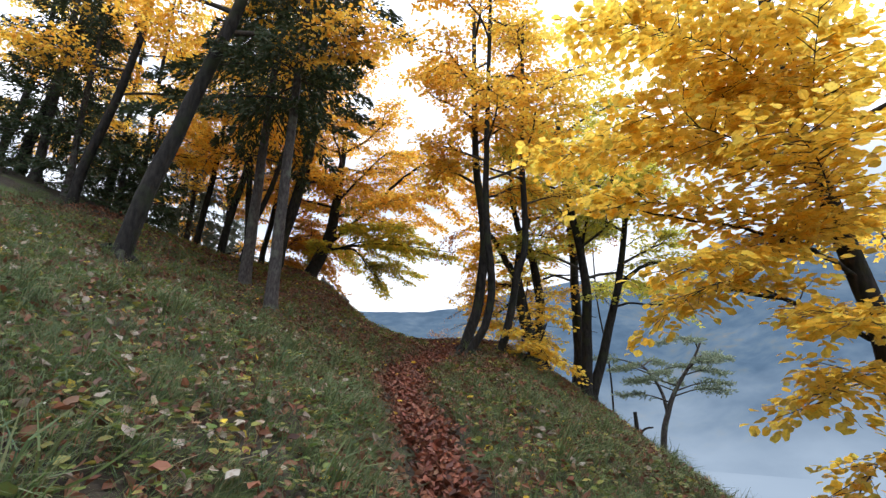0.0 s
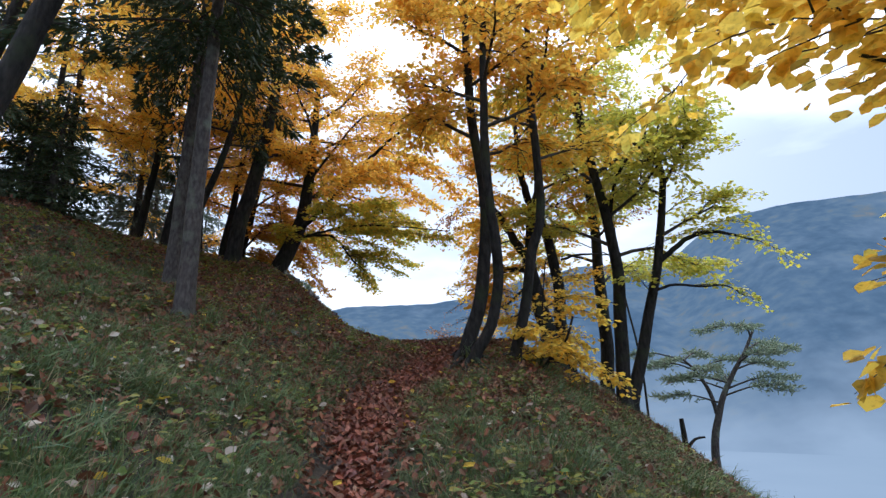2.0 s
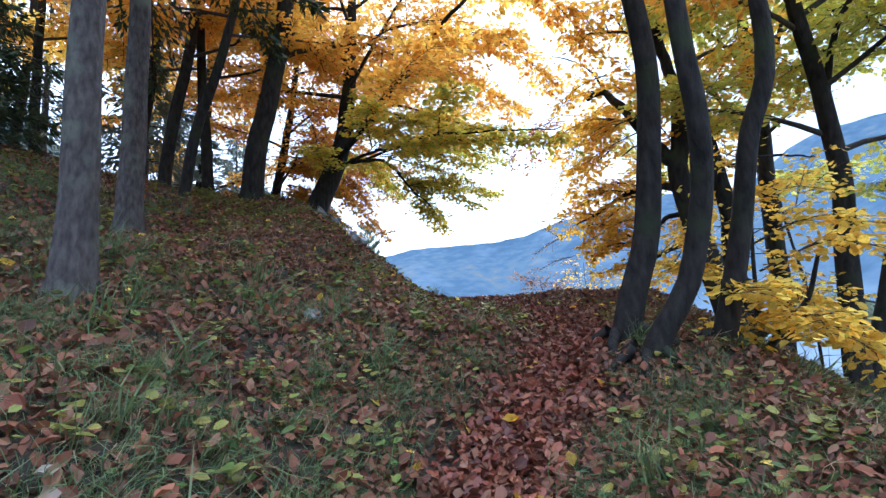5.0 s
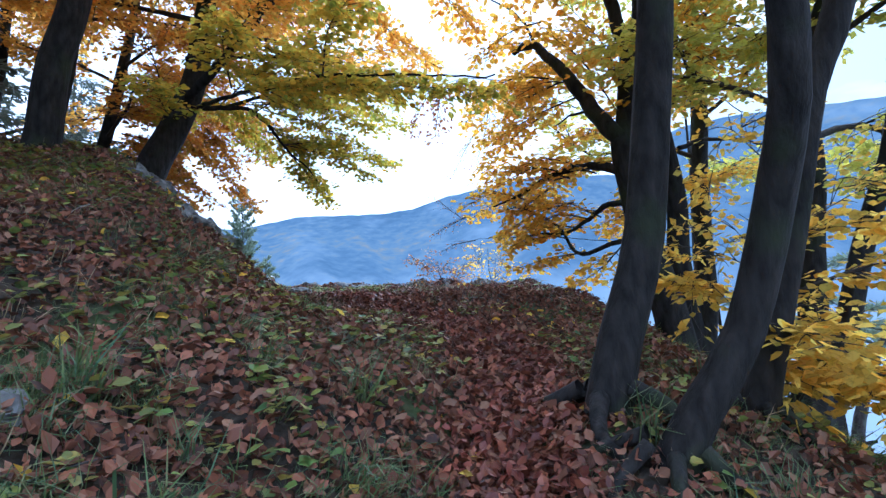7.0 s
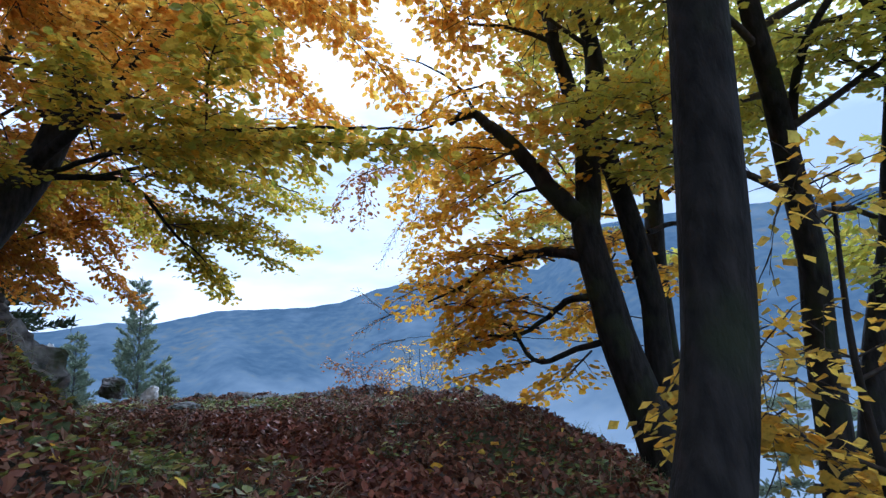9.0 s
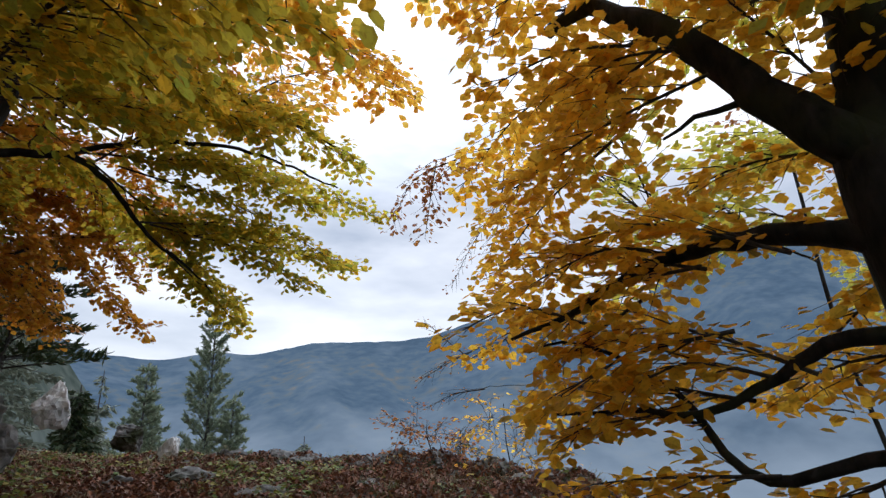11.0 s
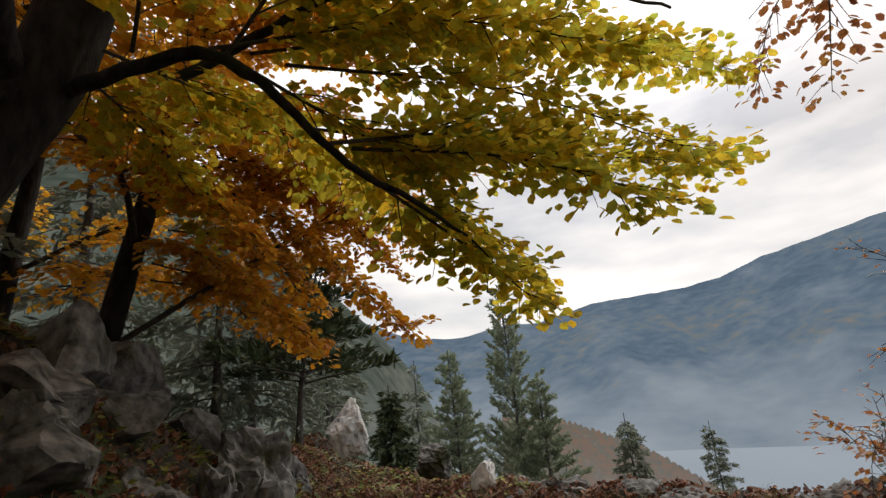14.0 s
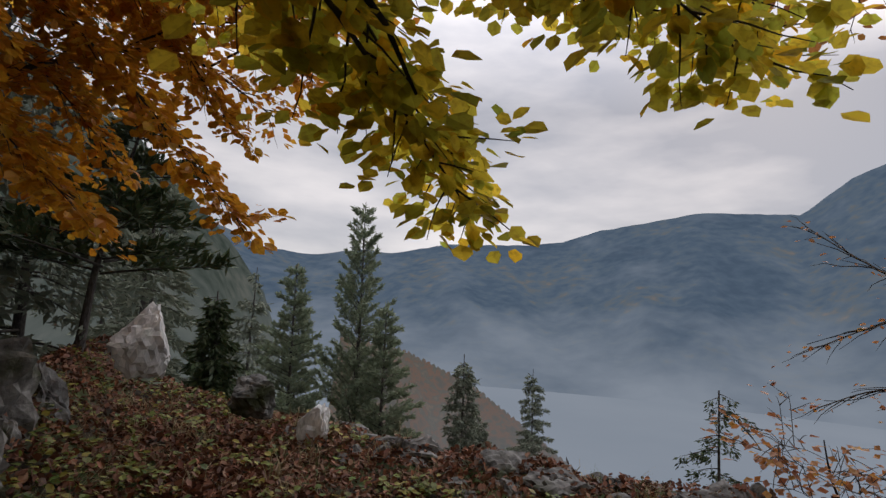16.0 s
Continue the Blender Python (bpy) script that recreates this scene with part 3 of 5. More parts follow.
def upright(x, y, *offs):
    """A trunk's course: its foot on the ground and offsets (dx, dy, dz) from it."""
    b = on_ground(x, y)
    return [b] + [(b[0] + dx, b[1] + dy, b[2] + dz) for dx, dy, dz in offs]


# A: the pair beside the trail
beech("beech_tree", upright(0.38, 12.6, (0.1, 0.0, 0.45), (0.3, 0.05, 1.1), (0.42, 0.0, 2.2), (0.40, -0.05, 3.2), (0.2, 0.1, 5.0), (0.1, 0.2, 9.5)), 0.135, 0.05,
      "dark smooth beech trunk beside the trail with orange leaves", auto=9, h0=0.42, length=3.0, leaf=ORANGE, seed=1, roots=5, flare=0.7)
beech("beech_tree", upright(0.46, 11.95, (0.12, -0.03, 0.25), (0.33, -0.08, 0.6), (0.45, -0.2, 1.25), (0.42, -0.4, 1.95), (0.3, -0.5, 3.6), (0.4, -0.3, 9.0)), 0.10, 0.04,
      "bent dark beech trunk with a burr at its foot", auto=9, h0=0.45, length=2.8, leaf=ORANGE, seed=2, roots=6, flare=1.1)
# B: slim curved beech
beech("beech_tree", upright(1.2, 12.45, (0.12, -0.02, 0.5), (0.25, -0.05, 1.1), (0.38, -0.15, 1.9), (0.55, -0.25, 2.7), (0.5, -0.2, 5.0), (0.6, 0.0, 9.0)), 0.10, 0.04,
      "slim curved beech with yellow autumn leaves", auto=9, h0=0.4, length=2.8, leaf=YELLOW, seed=3, roots=5, flare=0.8)
# low golden beech sapling below the pair
sb = on_ground(1.75, 13.1)
beech("beech_sapling", [sb, (1.78, 13.12, sb[2] + 0.5), (1.85, 13.2, sb[2] + 1.2), (1.95, 13.2, sb[2] + 2.0)], 0.03, 0.01, "low golden beech sapling on the verge", auto=5, h0=0.3, length=0.9, seed=40, size=0.075, twig_len=0.4,
      sprays=[([[(1.75, 13.1, sb[2] + 0.25), (1.6, 12.8, sb[2] + 0.35), (1.4, 12.4, sb[2] + 0.2)], [(1.78, 13.1, sb[2] + 0.4), (2.1, 12.6, sb[2] + 0.3), (2.3, 12.0, sb[2] - 0.1)], [(1.8, 13.1, sb[2] + 0.7), (1.4, 13.3, sb[2] + 0.9), (1.0, 13.3, sb[2] + 0.9)],
                [(1.85, 13.2, sb[2] + 1.1), (2.3, 13.0, sb[2] + 1.3), (2.8, 12.9, sb[2] + 1.2)], [(1.8, 13.1, sb[2] + 0.5), (2.3, 13.4, sb[2] + 0.6), (2.7, 13.8, sb[2] + 0.4)],
                [(1.75, 13.05, sb[2] + 0.15), (1.9, 12.4, sb[2] + 0.35), (1.7, 11.7, sb[2] + 0.2)], [(1.78, 13.0, sb[2] + 0.3), (1.5, 12.5, sb[2] + 0.6), (1.3, 12.0, sb[2] + 0.55)], [(1.8, 13.0, sb[2] + 0.8), (2.2, 12.5, sb[2] + 1.0), (2.6, 12.1, sb[2] + 0.8)], [(1.78, 13.0, sb[2] + 0.2), (2.4, 12.6, sb[2] + 0.1), (2.9, 12.4, sb[2] - 0.2)]], YELLOW, dict(per_m=16, twig_len=0.42, per_twig=52, start=0.1), 0.085, "golden leaves")])
# T: double beech at the look-out
tb0 = on_ground(2.62, 16.1)
beech("double_beech_tree", [tb0, (2.5, 16.1, 3.2)] + [(2.36, 16.1, 3.72), (2.25, 16.1, 4.08), (2.16, 16.1, 4.49), (2.08, 16.1, 4.93), (2.06, 16.1, 5.29), (2.12, 16.1, 5.53), (2.15, 16.1, 5.91), (2.22, 16.1, 6.5), (2.41, 16.1, 7.3)] + [(2.1, 16.1, 9.8)], 0.225, 0.045,
      "double-stemmed dark beech with golden leaves on the look-out's edge",
      stems=[([(2.85, 16.2, 2.5), (2.8, 16.2, 3.2)] + [(2.76, 16.2, 3.71), (2.78, 16.2, 4.41), (2.7, 16.2, 4.99), (2.62, 16.2, 5.54), (2.53, 16.2, 5.9), (2.39, 16.2, 6.36), (2.14, 16.2, 6.78), (2.07, 16.2, 7.16), (1.97, 16.2, 7.56)] + [(1.9, 16.3, 9.4)], 0.165, 0.05)],
      limbs=[([(2.03, 16.1, 5.33), (1.89, 16.15, 5.49), (1.75, 16.3, 5.79), (1.57, 16.5, 6.22), (1.36, 16.8, 6.7), (1.18, 17.1, 7.07), (0.92, 17.4, 7.1)], 0.125, 0.05),
             ([(1.99, 16.1, 4.89), (1.87, 16.3, 5.0), (1.68, 16.6, 5.06), (1.45, 16.9, 5.08), (1.19, 17.2, 4.99), (0.92, 17.4, 4.81), (0.57, 17.6, 4.69)], 0.072, 0.012),
             ([(2.12, 16.1, 4.47), (1.92, 16.3, 4.51), (1.84, 16.5, 4.45), (1.73, 16.6, 4.34), (1.47, 16.9, 4.18), (1.13, 17.2, 4.21), (0.79, 17.5, 4.21)], 0.045, 0.009),
             ([(2.13, 16.1, 4.03), (1.93, 16.4, 3.97), (1.71, 16.6, 3.88), (1.59, 16.8, 3.9), (1.53, 17.0, 4.12), (1.37, 17.2, 4.39), (1.01, 17.4, 4.63), (0.67, 17.6, 4.64)], 0.038, 0.007),
             ([(1.69, 16.4, 5.78), (1.48, 16.5, 5.76), (1.29, 16.5, 5.61)], 0.022, 0.008),
             ([(1.22, 17.05, 7.02), (1.03, 17.2, 7.53), (0.74, 17.3, 7.82), (0.34, 17.4, 8.03)], 0.026, 0.008),
             ([(2.89, 16.3, 5.24), (3.3, 16.4, 5.38), (3.87, 16.6, 5.44), (4.46, 16.8, 5.43)], 0.034, 0.012)],
      auto=7, h0=0.6, length=2.2, leaf=GOLD, seed=4, per_m=6, per_twig=34,
      sprays=[([[(1.26, 16.62, 6.34), (0.86, 16.82, 6.44), (0.36, 17.12, 6.34)], [(1.56, 16.42, 5.99), (1.06, 16.72, 5.84), (0.56, 17.22, 5.64)], [(1.79, 16.40, 4.93), (1.26, 16.82, 5.24), (0.76, 17.32, 5.14)],
                [(1.52, 16.76, 4.97), (1.11, 17.22, 4.94), (0.81, 17.52, 4.64)], [(1.30, 17.10, 4.85), (1.01, 17.42, 4.64), (0.86, 17.72, 4.44)], [(1.86, 16.50, 4.35), (1.46, 16.92, 4.64), (1.06, 17.42, 4.64)],
                [(1.46, 17.02, 4.19), (1.06, 17.32, 4.14), (0.91, 17.62, 4.04)], [(1.66, 16.62, 3.89), (1.26, 17.22, 3.84), (0.96, 17.82, 3.74)], [(2.06, 16.32, 3.94), (1.96, 17.02, 3.64), (1.66, 17.72, 3.34)],
                [(2.26, 16.22, 4.44), (2.36, 17.02, 4.44), (2.46, 17.82, 4.24)], [(2.16, 16.12, 5.44), (1.66, 16.32, 6.44), (1.26, 16.52, 6.94)], [(2.16, 16.12, 5.84), (1.76, 15.82, 6.44), (1.26, 15.72, 6.94)],
                [(2.36, 16.12, 5.04), (2.76, 16.82, 5.34), (3.06, 17.62, 5.34)], [(2.46, 16.12, 4.64), (3.16, 16.42, 4.84), (3.86, 16.82, 4.64)], [(2.16, 16.12, 6.24), (1.56, 16.62, 7.04), (0.96, 17.22, 7.14)], [(2.26, 16.02, 6.34), (2.86, 16.02, 6.94), (3.46, 16.22, 7.04)], [(2.36, 16.02, 5.34), (2.06, 17.02, 5.74), (1.76, 18.02, 5.74)], [(2.16, 16.12, 5.04), (1.86, 17.22, 5.24), (1.56, 18.22, 5.04)], [(2.36, 16.12, 4.94), (2.66, 17.22, 4.74), (2.86, 18.22, 4.34)], [(2.06, 16.32, 6.54), (1.66, 17.42, 6.84), (1.26, 18.42, 6.64)], [(2.46, 16.12, 5.94), (3.06, 17.02, 6.24), (3.46, 17.92, 6.04)],
                [(1.06, 17.32, 4.74), (0.91, 18.32, 4.99), (0.56, 19.32, 4.79)], [(1.36, 16.52, 6.24), (1.06, 17.82, 6.39), (0.66, 19.22, 6.14)], [(1.52, 16.72, 4.94), (1.16, 18.02, 5.44), (0.76, 19.22, 5.39)],
                [(1.56, 16.62, 6.54), (1.16, 18.02, 7.04), (0.86, 19.22, 6.84)], [(1.66, 16.72, 4.24), (1.26, 18.02, 4.44), (0.96, 19.12, 4.19)], [(1.26, 16.92, 5.94), (0.96, 18.22, 5.89), (0.71, 19.42, 5.64)], [(1.26, 16.92, 6.44), (0.81, 18.02, 6.74), (0.36, 19.12, 6.54)]], GOLD,
               dict(per_m=11, twig_len=0.48, per_twig=42, start=0.05), 0.09, "golden leaves on level sprays"),
              ([[(1.45, 16.9, 5.08), (1.10, 17.10, 5.18), (0.65, 17.20, 4.98)], [(1.73, 16.6, 4.34), (1.38, 16.80, 4.44), (0.93, 16.90, 4.24)], [(1.53, 17.0, 4.12), (1.18, 17.20, 4.22), (0.73, 17.30, 4.02)], [(1.57, 16.5, 6.22), (1.22, 16.70, 6.32), (0.77, 16.80, 6.12)], [(1.18, 17.1, 7.07), (0.83, 17.30, 7.17), (0.38, 17.40, 6.97)], [(0.92, 17.4, 4.81), (0.57, 17.60, 4.91), (0.12, 17.70, 4.71)],
                [(3.36, 16.5, 6.51), (4.24, 16.8, 6.96), (5.11, 17.1, 7.26)],
                [(3.25, 16.5, 6.07), (3.99, 16.8, 6.33), (4.73, 17.1, 6.43)],
                [(2.83, 16.5, 6.57), (3.55, 16.8, 7.2), (4.27, 17.1, 7.66)],
                [(3.33, 16.5, 4.79), (3.92, 16.8, 5.05), (4.51, 17.1, 5.15)],
                [(3.25, 16.5, 7.27), (4.07, 16.8, 7.93), (4.89, 17.1, 8.43)],
                [(1.15, 16.5, 7.11), (0.81, 16.8, 7.13), (0.47, 17.1, 7.0)],
                [(1.49, 16.5, 4.56), (1.07, 16.8, 4.48), (0.66, 17.1, 4.24)]], GOLD, dict(per_m=9, twig_len=0.5, per_twig=36, start=0.05), 0.095, "golden leaves on open sprays")])
# C, D: beeches above the lake
cb = on_ground(4.4, 18.7)
beech("beech_tree", [cb, (4.49, 18.63, 3.42), (4.39, 18.46, 4.91), (4.3, 18.17, 6.26), (4.16, 17.9, 7.44), (4.0, 17.7, 8.6), (3.9, 17.7, 11.5)], 0.21, 0.06,
      "tall dark beech above the lake with yellow-green leaves", limbs=[([(4.3, 18.0, 7.0), (4.52, 17.8, 7.6), (4.7, 17.5, 8.6), (5.2, 17.4, 9.6)], 0.06, 0.015)],
      auto=12, h0=0.35, length=3.2, leaf=GREENISH, seed=5, per_m=9)
db = on_ground(3.88, 15.45)
beech("crooked_beech_tree", [db, (3.92, 15.47, 2.74), (3.95, 15.36, 3.96), (3.93, 15.25, 4.83), (3.75, 15.1, 5.91), (3.5, 14.9, 6.92), (3.25, 14.7, 8.19), (3.1, 14.6, 10.0)], 0.175, 0.06,
      "crooked dark two-stemmed beech above the lake with sparse yellow-green leaves",
      stems=[([(4.0, 15.55, db[2] - 0.1), (4.45, 15.5, 3.11), (4.73, 15.35, 4.29), (4.84, 15.2, 4.82), (4.96, 15.0, 5.89), (5.02, 14.8, 6.77), (4.86, 14.7, 7.16), (4.65, 14.7, 7.35), (4.7, 14.6, 8.4)], 0.15, 0.045)],
      limbs=[([(4.84, 15.15, 4.87), (5.13, 15.0, 5.14), (5.49, 14.8, 5.37), (6.0, 14.6, 5.4), (6.8, 14.6, 5.2)], 0.07, 0.018),
             ([(3.82, 15.1, 5.79), (3.9, 14.9, 6.55), (4.1, 14.7, 7.03), (4.4, 14.5, 7.35), (4.78, 14.3, 7.6), (4.95, 14.2, 8.3)], 0.05, 0.018),
             ([(4.78, 15.3, 4.27), (5.16, 15.1, 4.36), (5.58, 14.9, 4.25), (6.1, 14.8, 4.25), (6.5, 14.8, 4.0)], 0.035, 0.01)],
      auto=12, h0=0.4, length=2.9, leaf=GREENISH, seed=6, per_m=9,
      sprays=[([[(5.3, 14.9, 5.25), (5.9, 14.5, 5.6), (6.6, 14.3, 5.5)], [(6.0, 14.6, 5.4), (6.8, 14.6, 5.2), (7.4, 14.5, 4.8)], [(5.4, 15.0, 4.3), (6.1, 14.8, 4.25), (6.7, 14.8, 3.9)], [(4.95, 15.0, 5.9), (5.6, 14.7, 6.3), (6.3, 14.5, 6.3)],
                [(5.0, 14.8, 6.7), (5.7, 14.5, 7.2), (6.4, 14.4, 7.3)], [(4.4, 14.5, 7.35), (4.9, 14.2, 7.5), (5.5, 13.9, 7.4)], [(4.7, 15.4, 4.2), (4.3, 15.0, 4.5), (4.0, 14.5, 4.4)]], GREENISH, dict(per_m=10, twig_len=0.55, per_twig=34, start=0.1), 0.09, "sparse yellow-green leaves")])
# G: golden beech whose boughs hang over the start of the trail
gb = on_ground(4.5, 5.6)
beech("beech_tree", [gb, (4.52, 5.6, 0.8), (4.5, 5.65, 2.0), (4.38, 5.7, 2.9), (4.22, 5.8, 4.0), (4.05, 5.9, 5.2), (3.9, 6.0, 8.5)], 0.16, 0.05,
      "golden beech with boughs hanging over the trail", auto=8, h0=0.45, length=3.2, leaf=YELLOW, seed=7,
      limbs=[([(4.45, 5.75, 2.9), (3.8, 5.4, 3.1), (2.9, 5.2, 3.3), (1.9, 5.2, 3.45)], 0.03, 0.008), ([(4.4, 5.75, 2.3), (3.7, 5.6, 2.6), (2.9, 5.6, 2.75), (2.2, 5.5, 2.6)], 0.03, 0.008)],
      sprays=[([[(3.8, 5.4, 3.1), (2.8, 5.0, 3.4), (1.5, 5.0, 3.5)], [(3.7, 5.6, 2.6), (2.8, 5.4, 2.8), (2.0, 5.2, 2.4)], [(4.3, 5.8, 3.8), (3.0, 5.0, 4.1), (1.6, 4.6, 4.3)], [(4.3, 5.8, 3.4), (3.2, 4.4, 3.6), (2.4, 3.6, 3.6)],
                [(4.4, 5.7, 1.8), (3.6, 5.0, 1.9), (3.0, 4.6, 1.6)], [(4.2, 5.9, 4.8), (2.6, 4.6, 4.9), (1.2, 4.0, 4.8)], [(4.3, 5.8, 4.2), (3.4, 4.6, 4.5), (2.8, 3.6, 4.6)], [(4.4, 5.8, 1.2), (3.9, 5.4, 1.0), (3.4, 5.2, 0.6)], [(4.3, 5.8, 3.6), (2.9, 4.9, 3.0), (1.9, 4.4, 2.7)], [(4.3, 5.8, 4.6), (3.0, 4.4, 5.2), (1.8, 3.4, 5.2)], [(4.3, 5.8, 5.2), (3.0, 5.4, 5.6), (1.4, 5.2, 5.6)], [(4.4, 5.8, 2.6), (3.6, 4.8, 2.4), (3.0, 4.0, 2.2)], [(4.2, 6.0, 4.4), (2.4, 5.8, 4.5), (0.9, 5.6, 4.2)]], YELLOW,
               dict(per_m=14, twig_len=0.8, per_twig=50, start=0.05), 0.095, "bright golden leaves on hanging sprays")])
# F: leaning dark trunk on the slope
beech("beech_tree", upright(-5.45, 8.6, (0.15, 0, 0.9), (0.44, 0.1, 2.2), (0.82, 0.2, 3.8), (1.2, 0.3, 5.4), (1.7, 0.4, 9.0)), 0.16, 0.08,
      "leaning dark beech trunk on the grassy slope", auto=8, h0=0.5, length=3.2, leaf=ORANGE, seed=8, roots=4)
# L: leaning beech on the rocky bank
lb = on_ground(-4.88, 18.02)
beech("leaning_beech_tree", [lb, (-4.78, 18.2, lb[2] + 0.5), (-4.6, 18.4, 6.2), (-4.45, 18.6, 6.75), (-4.3, 18.7, 7.6), (-4.2, 18.8, 9.0), (-4.1, 18.9, 12.0)], 0.26, 0.07,
      "leaning beech on mossy rocks with olive and golden boughs",
      limbs=[([(-4.55, 18.5, 6.6), (-3.7, 17.9, 7.1), (-2.8, 17.2, 7.65), (-1.7, 16.6, 8.5), (-0.5, 16.0, 9.2)], 0.085, 0.025),
             ([(-4.5, 18.6, 6.6), (-3.95, 18.75, 6.7), (-3.4, 18.95, 6.67), (-2.89, 19.31, 6.05), (-2.62, 19.6, 5.85), (-2.5, 20.2, 5.65)], 0.05, 0.005),
             ([(-4.5, 18.5, 6.5), (-3.2, 17.4, 6.45), (-1.8, 16.1, 6.15), (0.15, 14.65, 5.55)], 0.04, 0.008),
             ([(-4.2, 17.9, 7.2), (-3.2, 18.9, 7.7), (-2.0, 19.6, 7.8), (-0.9, 20.3, 7.5)], 0.05, 0.012),
             ([(-3.95, 19.1, 6.85), (-3.4, 19.3, 7.1), (-2.8, 19.4, 7.2), (-2.1, 19.8, 7.3), (-1.2, 20.8, 7.3)], 0.035, 0.01)],
      auto=15, h0=0.45, length=4.3, leaf=ORANGE, seed=9, rise=0.35,
      sprays=[([[(-3.2, 17.2, 6.35), (-1.8, 16.1, 6.05), (0.15, 14.65, 5.4)], [(-3.53, 19.1, 6.82), (-3.0, 19.9, 6.35), (-2.52, 21.25, 5.62)], [(-3.4, 19.6, 6.55), (-2.4, 20.6, 6.5), (-1.15, 21.4, 6.35)],
                [(-3.6, 19.0, 6.85), (-2.5, 19.8, 7.1), (-1.4, 20.6, 6.9)], [(-3.2, 18.9, 7.7), (-2.0, 19.6, 7.8), (-0.9, 20.3, 7.4)], [(-3.2, 17.3, 7.3), (-2.4, 18.2, 7.2), (-1.6, 19.0, 7.0)],
                [(-3.3, 17.5, 6.5), (-2.6, 17.7, 6.6), (-1.9, 17.8, 6.5)], [(-2.5, 16.7, 6.3), (-1.5, 16.6, 6.4), (-0.7, 16.4, 6.3)], [(-3.0, 19.3, 6.2), (-2.5, 20.2, 6.5), (-2.1, 21.2, 6.7)],
                [(-3.9, 18.75, 6.8), (-3.0, 18.3, 7.3), (-2.0, 18.2, 7.5)], [(-3.4, 18.95, 6.7), (-2.5, 18.9, 7.2), (-1.4, 19.2, 7.4)], [(-4.2, 18.7, 7.5), (-3.3, 19.6, 7.6), (-2.4, 20.6, 7.2)], [(-4.3, 18.7, 7.0), (-4.0, 19.8, 6.9), (-3.6, 21.0, 6.4)],
                [(-4.3, 18.7, 7.8), (-3.0, 18.0, 8.2), (-1.8, 17.6, 8.0)], [(-4.6, 18.4, 6.3), (-4.5, 17.6, 6.5), (-4.3, 16.8, 6.4)], [(-3.4, 17.6, 6.6), (-3.2, 16.6, 6.8), (-2.8, 15.6, 6.6)], [(-1.8, 16.1, 6.15), (-1.6, 15.2, 6.3), (-1.3, 14.4, 6.2)], [(-4.4, 18.7, 6.9), (-5.0, 19.6, 7.0), (-5.4, 20.6, 6.6)]], OLIVE,
               dict(per_m=14, twig_len=0.52, per_twig=64, start=0.1), 0.084, "olive to golden beech leaves on hanging sprays"),
              ([[(-3.0, 19.5, 6.25), (-2.2, 20.0, 6.15), (-1.45, 20.5, 5.86)], [(-3.6, 19.3, 7.0), (-2.2, 20.6, 7.45), (-0.7, 22.4, 7.5)], [(-3.4, 19.4, 6.9), (-2.3, 20.2, 6.75), (-1.2, 21.0, 6.28)], [(-2.9, 19.5, 6.05), (-2.65, 20.2, 5.75), (-2.4, 20.9, 5.40)]], OLIVE,
               dict(per_m=13, twig_len=0.42, per_twig=60, start=0.12), 0.084, "olive and yellow beech leaves on open sprays"),
              ([[(-2.8, 17.2, 7.65), (-1.6, 16.4, 7.9), (-0.4, 15.6, 7.6)], [(-1.7, 16.6, 8.5), (-0.6, 17.0, 8.2), (0.4, 17.4, 7.4)], [(-1.0, 16.2, 8.9), (0.2, 16.0, 8.4), (1.0, 16.4, 7.4)],
                [(-2.2, 16.9, 8.1), (-1.3, 18.0, 8.0), (-0.3, 19.0, 7.6)], [(-3.4, 17.4, 7.2), (-2.3, 16.0, 7.4), (-1.4, 14.8, 7.2)]], ORANGE,
               dict(per_m=14, twig_len=0.7, per_twig=55, start=0.1), 0.09, "orange beech leaves")])
# further beeches of the crest
for k, (x, y, r, lean_x, mat) in enumerate([(-5.5, 16.6, 0.22, 0.5, ORANGE), (-6.6, 17.0, 0.12, -0.3, ORANGE), (-7.3, 16.6, 0.13, 0.4, YELLOW), (-6.2, 15.6, 0.10, 0.7, ORANGE), (-8.6, 17.5, 0.12, 0.2, ORANGE), (-10.0, 16.4, 0.11, -0.2, YELLOW), (-9.4, 20.5, 0.15, 0.3, ORANGE), (-12.5, 18.0, 0.15, 0.2, ORANGE), (-6.9, 19.0, 0.12, 0.3, ORANGE), (-12.0, 13.8, 0.15, 0.4, ORANGE), (-9.0, 12.0, 0.13, 0.5, ORANGE), (-14.5, 15.5, 0.15, 0.4, YELLOW)]):
    beech("beech_tree", upright(x, y, (lean_x * 0.3, 0, 1.2), (lean_x, 0.1, 3.0), (lean_x * 1.5, 0.2, 5.5), (lean_x * 1.6, 0.2, 10.0)), r, r * 0.35,
          "dark beech on the wooded crest with orange leaves", auto=9, h0=0.3, length=3.0, leaf=mat, seed=20 + k, per_m=7, rise=0.35)
